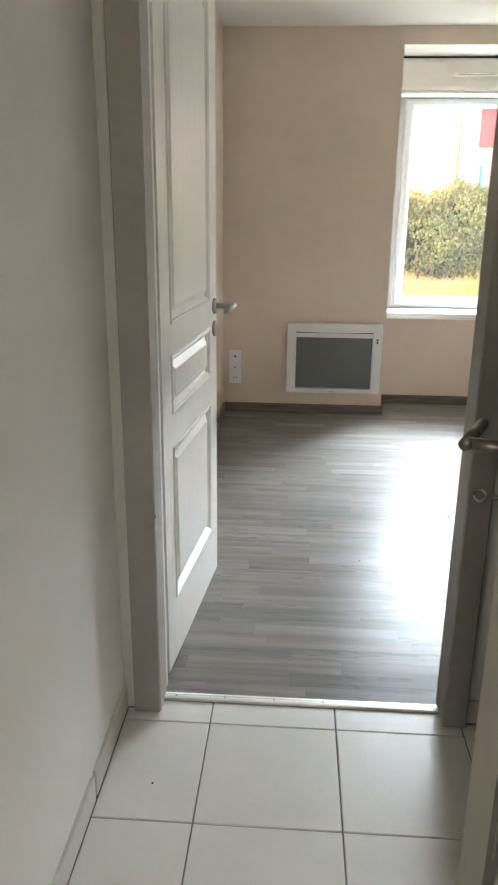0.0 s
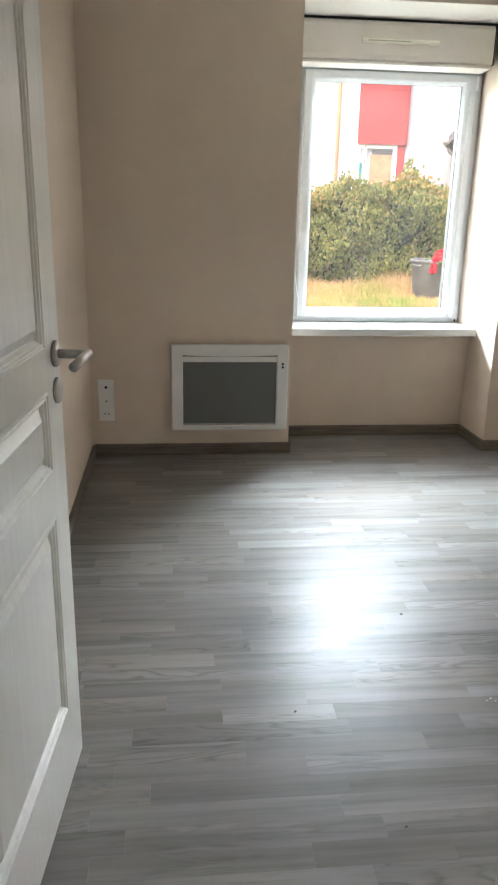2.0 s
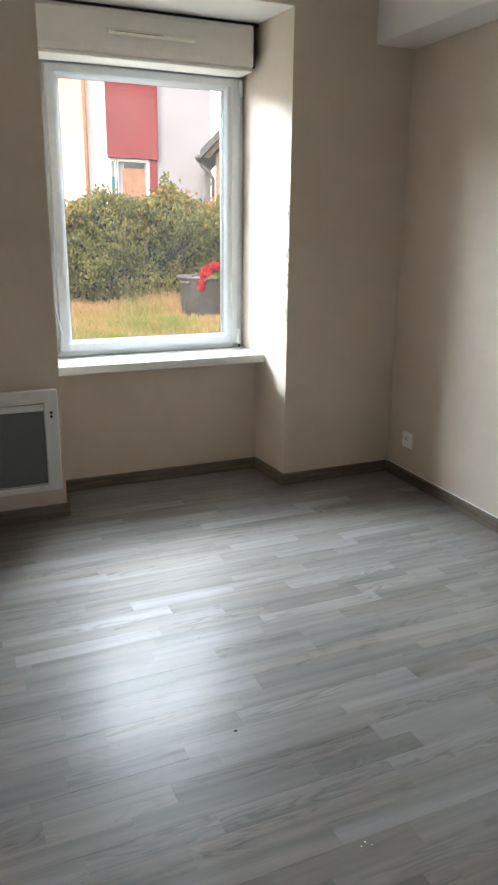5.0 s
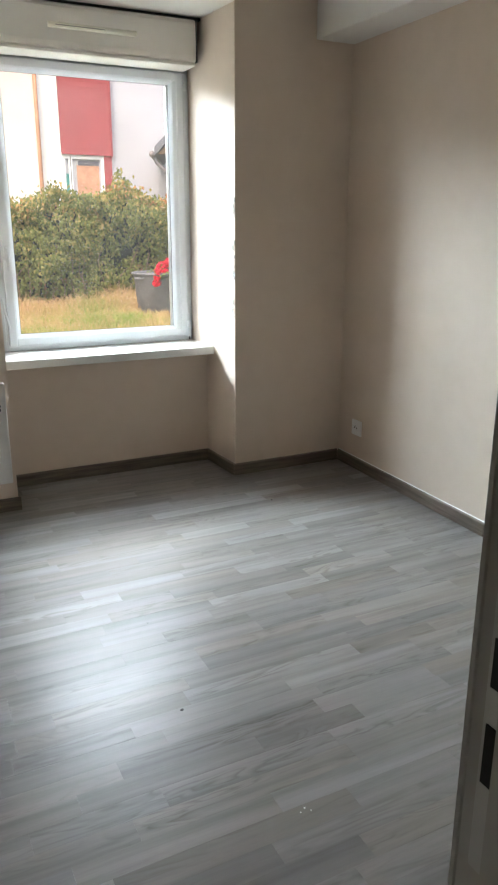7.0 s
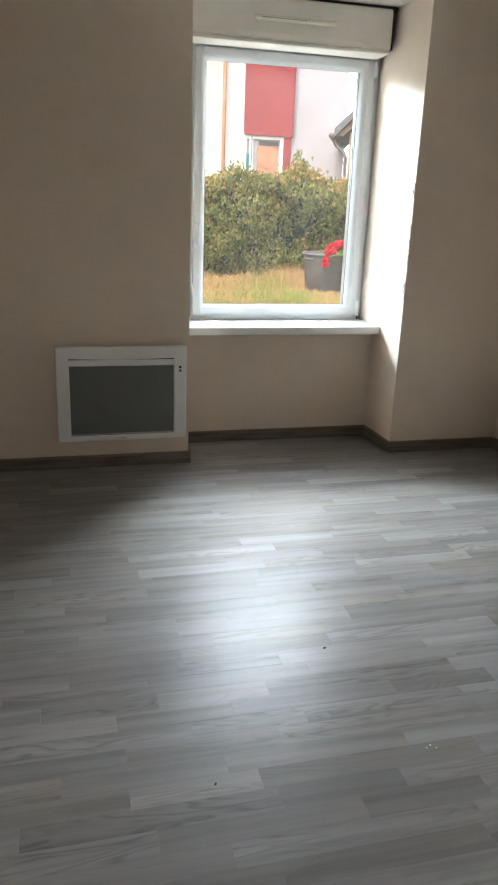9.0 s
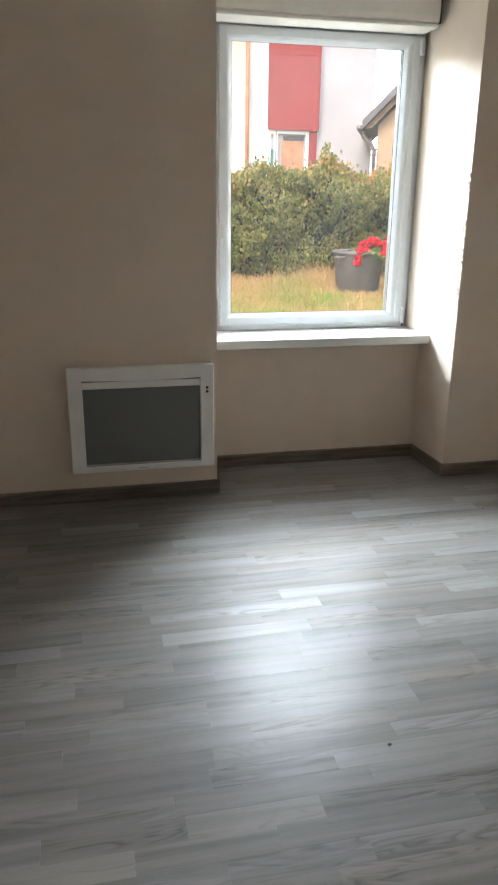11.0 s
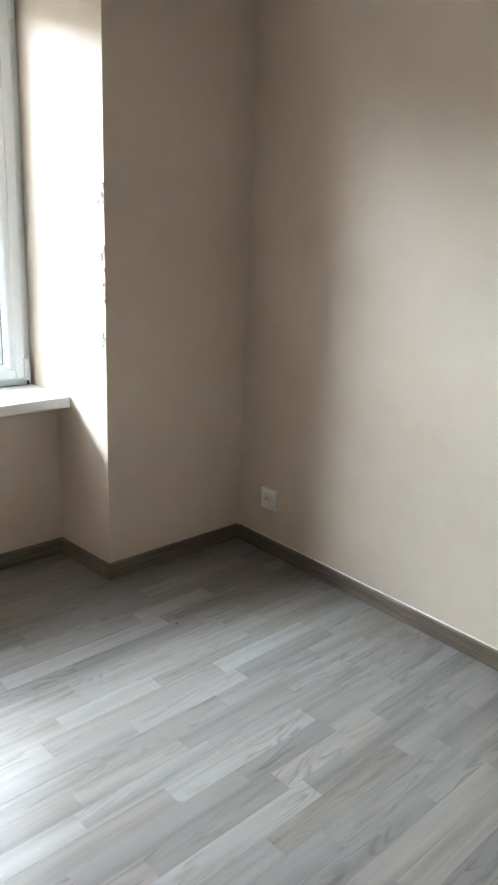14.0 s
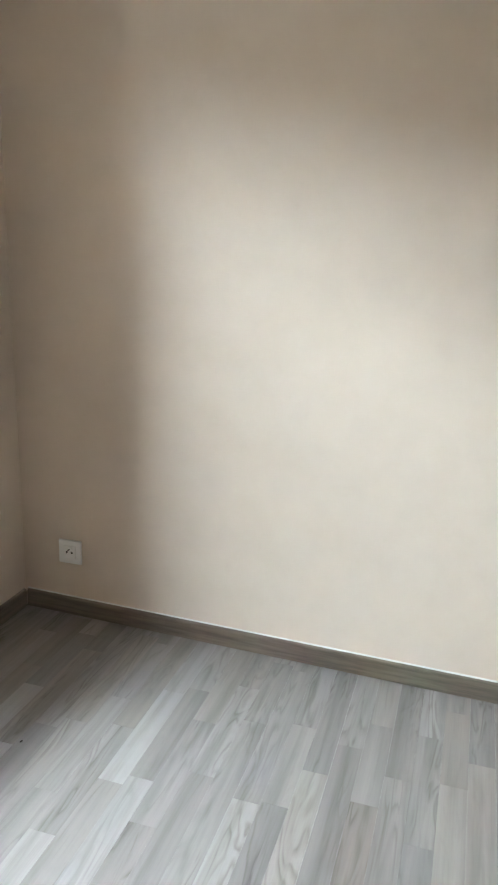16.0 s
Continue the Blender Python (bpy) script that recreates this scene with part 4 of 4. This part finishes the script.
for i in range(26000):
    y = 7.3 + 3.4 * grnd.random() ** 0.8
    x = grnd.uniform(0.3, 4.6)
    dry = noise.noise(Vector((x * 1.3, y * 1.3, 0)))
    tall = (0.05 + 0.07 * grnd.random()) * (1 + 1.1 * max(0, (y - 9.6))) * (1.0 + 0.8 * dry)
    if 2.65 < x < 3.4 and y < 9.8:
        tall *= 0.55
    lean = Vector((grnd.gauss(0, 0.45), grnd.gauss(0, 0.45), 0)) * tall
    w = grnd.uniform(0.003, 0.007)
    a = grnd.uniform(0, math.pi)
    d = Vector((math.cos(a), math.sin(a), 0)) * w
    p = Vector((x, y, GZ - 0.005))
    b0 = len(verts)
    verts.extend([p - d, p + d, p + lean * 0.4 + Vector((0, 0, tall * 0.6)) + d * 0.6, p + lean * 0.4 + Vector((0, 0, tall * 0.6)) - d * 0.6, p + lean + Vector((0, 0, tall))])
    faces.extend([(b0, b0 + 1, b0 + 2, b0 + 3), (b0 + 3, b0 + 2, b0 + 4)])
grass_me = bpy.data.meshes.new("grass")
grass_me.from_pydata(verts, [], faces)
grass_me.materials.append(M_GRASS)
tagged(new("grass", grass_me), "unmown grass, part green and part straw-coloured", "grass", kind="stuff")

# ---- rubber tub with geraniums ----
tub = thing("garden_tub", pose(3.05, 9.85, GZ), "large dark grey rubber garden tub holding red flowers", "garden tub")
part("tub_wall", lathe([(0.225, 0.0), (0.235, 0.012), (0.272, 0.40), (0.285, 0.425), (0.297, 0.435), (0.300, 0.452), (0.290, 0.458), (0.272, 0.445), (0.262, 0.40), (0.23, 0.30)], 40), M_TUB, tub, "", True)
part("soil", lathe([(0.01, 0.36), (0.252, 0.36), (0.252, 0.375), (0.01, 0.385)], 24), M_SOIL, tub)
for a in (205, 25):
    ca, sa = math.cos(radians(a)), math.sin(radians(a))
    grip = rod([(0.30 * ca + 0.06 * sa, 0.30 * sa - 0.06 * ca, 0.40), (0.335 * ca + 0.05 * sa, 0.335 * sa - 0.05 * ca, 0.395), (0.335 * ca - 0.05 * sa, 0.335 * sa + 0.05 * ca, 0.395), (0.30 * ca - 0.06 * sa, 0.30 * sa + 0.06 * ca, 0.40)], 0.012, 8)
    part("tub_handle", moved(grip, Matrix.Translation((-0.025 * ca, -0.025 * sa, 0))), M_TUB, tub)


def geranium(x, y, heads, seed):
    rnd = random.Random(seed)
    plant = thing("red_geranium", pose(x, y, GZ + 0.375), "red geranium with trailing flower heads in the tub", "flower", "geraniums in the tub")
    for hx, hy, hz in heads:
        part("stalk", rod([(0, 0, 0), (hx * 0.4, hy * 0.4, hz * 0.8 + 0.05), (hx, hy, hz)], 0.005, 5), M_FLEAF, plant)
        pet = bmesh.new()
        for i in range(46):
            d = Vector((rnd.gauss(0, 1), rnd.gauss(0, 1), rnd.gauss(0, 0.8))).normalized()
            c = Vector((hx, hy, hz)) + d * rnd.uniform(0.024, 0.048)
            q = (d + Vector((rnd.gauss(0, 0.4), rnd.gauss(0, 0.4), rnd.gauss(0, 0.4)))).to_track_quat("Z", "Y")
            s = rnd.uniform(0.013, 0.02)
            pet.faces.new([pet.verts.new(c + q @ Vector((s * math.cos(t), s * math.sin(t), 0.004 * math.sin(2 * t)))) for t in (0, 1.25, 2.5, 3.8, 5.0)])
        part("flower_head", pet, M_RED_PETAL, plant)
    lf = bmesh.new()
    for i in range(34):
        c = Vector((rnd.gauss(0, 0.08), rnd.gauss(-0.02, 0.06), rnd.uniform(0.02, 0.13)))
        q = Vector((rnd.gauss(0, 0.5), rnd.gauss(-0.3, 0.5), 1)).to_track_quat("Z", "Y")
        s = rnd.uniform(0.02, 0.036)
        lf.faces.new([lf.verts.new(c + q @ Vector((s * math.cos(t), s * math.sin(t), 0.006 * math.cos(3 * t)))) for t in (0, 1.0, 2.1, 3.1, 4.2, 5.3)])
    tagged(part("leaf_cluster", lf, M_FLEAF, plant), kind="stuff")


geranium(3.04, 9.66, [(-0.09, -0.07, 0.04), (-0.08, -0.08, 0.11), (-0.03, -0.04, 0.16), (0.03, -0.03, 0.19), (0.08, -0.02, 0.20), (-0.10, -0.08, -0.02), (0.0, -0.05, 0.10), (0.12, 0.0, 0.19)], 3)
geranium(3.2, 9.68, [(-0.02, -0.03, 0.17), (0.05, -0.05, 0.15), (0.10, -0.05, 0.12), (0.04, -0.08, 0.06), (0.11, -0.06, 0.03), (0.12, -0.02, 0.19), (0.07, -0.07, 0.10)], 4)

# ---- bright cloud low over the far gardens ----
M_CLOUD, cn, cl, cb = base_mat("bright_cloud", 1.0)
cb.inputs["Base Color"].default_value = (0, 0, 0, 1)
cb.inputs["Specular IOR Level"].default_value = 0.0
cpuff = ramp(cn, [(0.35, (0.86, 0.90, 0.95)), (0.65, (1.0, 1.0, 1.0))])
cl.new(noise_tex(cn, cl, cn.new("ShaderNodeNewGeometry").outputs["Position"], 0.05, 4).outputs["Fac"], cpuff.inputs["Fac"])
cl.new(cpuff.outputs["Color"], cb.inputs["Emission Color"])
cb.inputs["Emission Strength"].default_value = 1.3
cloud = bmesh.new()
arc = [radians(30 + 7.5 * k) for k in range(17)]
low = [cloud.verts.new((1 + 75 * math.cos(a), 75 * math.sin(a), GZ)) for a in arc]
high = [cloud.verts.new((1 + 75 * math.cos(a), 75 * math.sin(a), 34)) for a in arc]
for k in range(16):
    cloud.faces.new((low[k], low[k + 1], high[k + 1], high[k]))
solid("backdrop", cloud, M_CLOUD, "bright white overcast sky beyond the gardens", "sky", kind="structure")

# ---- neighbour's house ----
house = thing("neighbour_house", pose(0, 0, GZ), "white rendered house with red board cladding and copper downpipe", "house")
HB = -GZ


def house_box(name, x0, x1, y0, y1, z0, z1, mat, parent=None, label=""):
    return part(name, box(x0, x1, y0, y1, z0 + HB if z0 > 0.3 else 0, z1 + HB), mat, parent or house, label)


# the wing's height and unseen western length are made up to block low sky
house_box("wall", -14.0, 3.09, 15.85, 22, 0, 4.7, M_CREAM, None, "cream rendered wing, run on unseen to block the low sky")
house_box("wall", 3.09, 3.475, 16.0, 22, 0, 6.4, M_RENDER, None, "white rendered wall")
house_box("wall", 4.415, 5.50, 16.0, 22, 0, 6.4, M_GREYRENDER, None, "grey-white rendered wall")
house_box("wall", 3.475, 4.415, 16.04, 22, 2.46, 6.4, M_RENDER)
house_box("wall", 3.475, 4.415, 16.04, 22, 0, 1.0, M_RENDER)
part("roof", extrude_profile([(15.7, 6.4), (15.7, 6.5), (19.0, 7.6), (22.3, 6.5), (22.3, 6.4)], 2.6, lambda u, v, w: Vector((2.99 + w, u, v + HB))), M_SLATE, house)
# roof along the whole stretched wing, out of view
part("wing_roof", extrude_profile([(15.5, 4.7), (15.5, 4.8), (19.0, 5.5), (22.3, 4.8), (22.3, 4.7)], 17.2, lambda u, v, w: Vector((-14.2 + w, u, v + HB))), M_SLATE, house)
clad = part("cladding_batten", box(3.48, 4.41, 15.955, 16.035, 2.50 + HB, 6.35 + HB), M_RED, house)
for k in range(41):
    z = 2.46 + 0.095 * k
    part("board", extrude_profile([(15.9412, z), (15.948, z), (15.952, z + 0.096), (15.9455, z + 0.096)], 0.94, lambda u, v, w: Vector((3.474 + w, u, v + HB))), M_RED, clad)
part("corner_trim", box(4.40, 4.425, 15.915, 16.03, 2.45 + HB, 6.35 + HB), M_RED, house)
part("red_post", box(4.268, 4.412, 15.97, 16.035, 0.9 + HB, 2.455 + HB), M_RED, house)
hw = part("house_window", frame_ring(3.475, 4.262, 1.0 + HB, 2.452 + HB, 0.06, 15.98, 16.04, 0.0), M_PVC, house, "white framed window")
part("mullion", box(3.60, 3.665, 15.975, 16.04, 1.0 + HB, 2.452 + HB), M_PVC, hw)
part("mullion_gap", box(3.628, 3.640, 15.972, 15.976, 1.0 + HB, 2.44 + HB), M_SEAL, hw)
# opaque matte pane, the reflection painted as grey-white
part("window_pane", box(3.53, 4.21, 16.02, 16.03, 1.05 + HB, 2.40 + HB), M_GREYRENDER, hw, "matte grey-white pane, reflection put into its colour")
part("blind", box(3.75, 4.17, 16.008, 16.018, 1.7 + HB, 2.28 + HB), M_CURTAIN, hw, "orange-brown blind behind the pane")
part("blind_rail", box(3.78, 4.17, 16.004, 16.012, 2.285 + HB, 2.36 + HB), M_SLATE, hw)
part("shutter", box(3.51, 3.60, 16.0, 16.014, 1.05 + HB, 2.13 + HB), M_TEAL, hw, "teal panel beside the window")
part("downpipe", rod([(3.05, 15.80, 0.0), (3.05, 15.80, 6.2)], 0.035, 10), M_COPPER, house, "copper downpipe", True)

# ---- shed with a slate verge ----
shed = thing("garden_shed", pose(4.55, 14.0, GZ, 0, 0, -24), "small beige rendered shed with dark slate roof and gutter", "shed")
part("wall", extrude_profile([(0.25, 0.0), (0.25, 2.42 + HB), (1.75, 3.92 + HB), (3.25, 2.42 + HB), (3.25, 0.0)], 2.6, lambda u, v, w: Vector((u, 0.2 + w, v))), M_SHED, shed)
part("roof", extrude_profile([(0.0, 2.47 + HB), (1.75, 4.24 + HB), (3.5, 2.47 + HB), (3.5, 2.34 + HB), (1.75, 4.10 + HB), (0.0, 2.34 + HB)], 3.0, lambda u, v, w: Vector((u, w, v))), M_SLATE, shed)
part("bargeboard", extrude_profile([(0.04, 2.36 + HB), (1.75, 4.09 + HB), (1.75, 3.98 + HB), (0.15, 2.36 + HB)], 0.03, lambda u, v, w: Vector((u, 0.05 + w, v))), M_WOODY, shed)
part("gutter", rod([(-0.04, 0.0, 2.36 + HB), (-0.04, 2.9, 2.36 + HB)], 0.05, 10), M_ZINC, shed, "zinc gutter", True)
part("downpipe", rod([(0.0, 0.12, 2.32 + HB), (0.02, 0.12, 2.24 + HB), (0.16, 0.12, 2.12 + HB), (0.21, 0.13, 2.02 + HB), (0.21, 0.13, 0)], 0.032, 8), M_ZINC, shed, "zinc downpipe", True)
part("shed_window", box(0.5, 0.95, 0.185, 0.205, 1.5 + HB, 2.2 + HB), M_SLATE, shed)

# ---- bare tree behind the shed ----
trnd = random.Random(21)
tree = thing("bare_tree", pose(6.6, 20.5, GZ), "thin bare tree behind the shed", "tree")
part("trunk", rod([(0, 0, -0.05), (0.05, 0, 1.4), (0.0, 0.05, 2.9), (-0.1, 0, 4.6)], 0.08, 8, None, [0.12, 0.10, 0.07, 0.03]), M_WOODY, tree)


def branch(p, d, length, depth, radius):
    pts, q = [p], p
    for j in range(4):
        d = (d + Vector((trnd.gauss(0, 0.18), trnd.gauss(0, 0.18), trnd.gauss(0.03, 0.12)))).normalized()
        q = q + d * length / 4
        pts.append(q)
    part("limb" if depth == 2 else "twig", rod(pts, radius, 5, None, [radius * (1 - 0.18 * j) for j in range(5)]), M_WOODY, tree)
    if depth:
        for j in (1, 2, 3, 4):
            branch(pts[j], (d + Vector((trnd.gauss(0, 0.7), trnd.gauss(0, 0.5), trnd.gauss(0.1, 0.5)))).normalized(), length * 0.55, depth - 1, radius * 0.45)


for k in range(6):
    branch(Vector((0, 0, 1.6 + 0.5 * k)), Vector((-1 if k % 2 else 0.8, trnd.gauss(0, 0.3), 0.7)).normalized(), 1.5, 2, 0.03)

# ---- hall tiles ----
tile_mesh = mesh_of(box(-0.1645, 0.1645, -0.1645, 0.1645, -0.009, 0.0, 0.0012), M_TILE, "tile")


def lay_tile(x0, x1, y0, y1):
    if abs(x1 - x0 - 0.329) < 0.001 and abs(y1 - y0 - 0.329) < 0.001:
        ob = new("tile", tile_mesh)
        ob.location = ((x0 + x1) / 2, (y0 + y1) / 2, 0.0)
    else:
        ob = new("tile", mesh_of(box(x0, x1, y0, y1, -0.009, 0.0, 0.0012), M_TILE, "tile"))
    ob.parent = hall_floor


TX, TY, TS, JG = 0.138, 1.795, 0.333, 0.002
for i in range(-2, 3):
    for j in range(-9, 1):
        x0, x1 = TX + TS * i + JG, TX + TS * (i + 1) - JG
        y0, y1 = TY + TS * j + JG, TY + TS * (j + 1) - JG
        x0, x1, y0, y1 = max(x0, -0.4235), min(x1, 0.66), max(y0, -0.9), min(y1, 1.880)
        if x1 - x0 > 0.02 and y1 - y0 > 0.02:
            lay_tile(x0, x1, y0, y1)

# ---- laminate strips ----
ROW, Y0 = 0.0641, 4.150
LENGTHS = [0.30, 0.38, 0.46, 0.56]
strip_meshes = {(n, gap): mesh_of(box(-n / 2 + 0.00012, n / 2 - 0.00012, -ROW / 2 + gap, ROW / 2 - 0.00012, -0.0045, 0.0), M_STRIP, "plank") for n in LENGTHS for gap in (0.00012, 0.0006)}
prnd = random.Random(17)
rest = bmesh.new()
for r in range(-36, 18):
    y = Y0 + ROW * (r + 0.5)
    if y + ROW / 2 < 1.92 or y - ROW / 2 > 5.24:
        continue
    x = -0.60 - prnd.uniform(0, 0.5)
    if r == 0:
        x = 1.652 - 0.38 * 7
    if r == -1:
        x = 1.902 - 0.38 * 7
    end = 2.34 if y < Y_N else 1.67
    while x < end:
        n = 0.38 if r in (0, -1) else prnd.choice(LENGTHS)
        near = 2.45 < y < 4.70 and x + n > X_W and x < end
        if near:
            gap = 0.0006 if r % 3 == 0 else 0.00012
            left, right = max(x, -0.60), min(x + n, 2.60)
            if right - left > n - 0.001:
                ob = new("plank", strip_meshes[n, gap])
            else:
                cut = (right - left) / 2
                ob = new("plank", mesh_of(box(-cut + 0.00012, cut - 0.00012, -ROW / 2 + gap, ROW / 2 - 0.00012, -0.0045, 0.0), M_STRIP, "plank"))
            ob.location = ((left + right) / 2, y, 0.0)
            ob.parent = floor
        elif x + n > X_W:
            box(max(x, -0.60) + 0.00012, min(x + n, 2.60) - 0.00012, max(y - ROW / 2 + 0.00012, 1.908), y + ROW / 2 - 0.00012, -0.0045, 0.0, 0, rest)
        x += n
tagged(part("plank_field", rest, M_STRIP_REST, floor), kind="stuff")
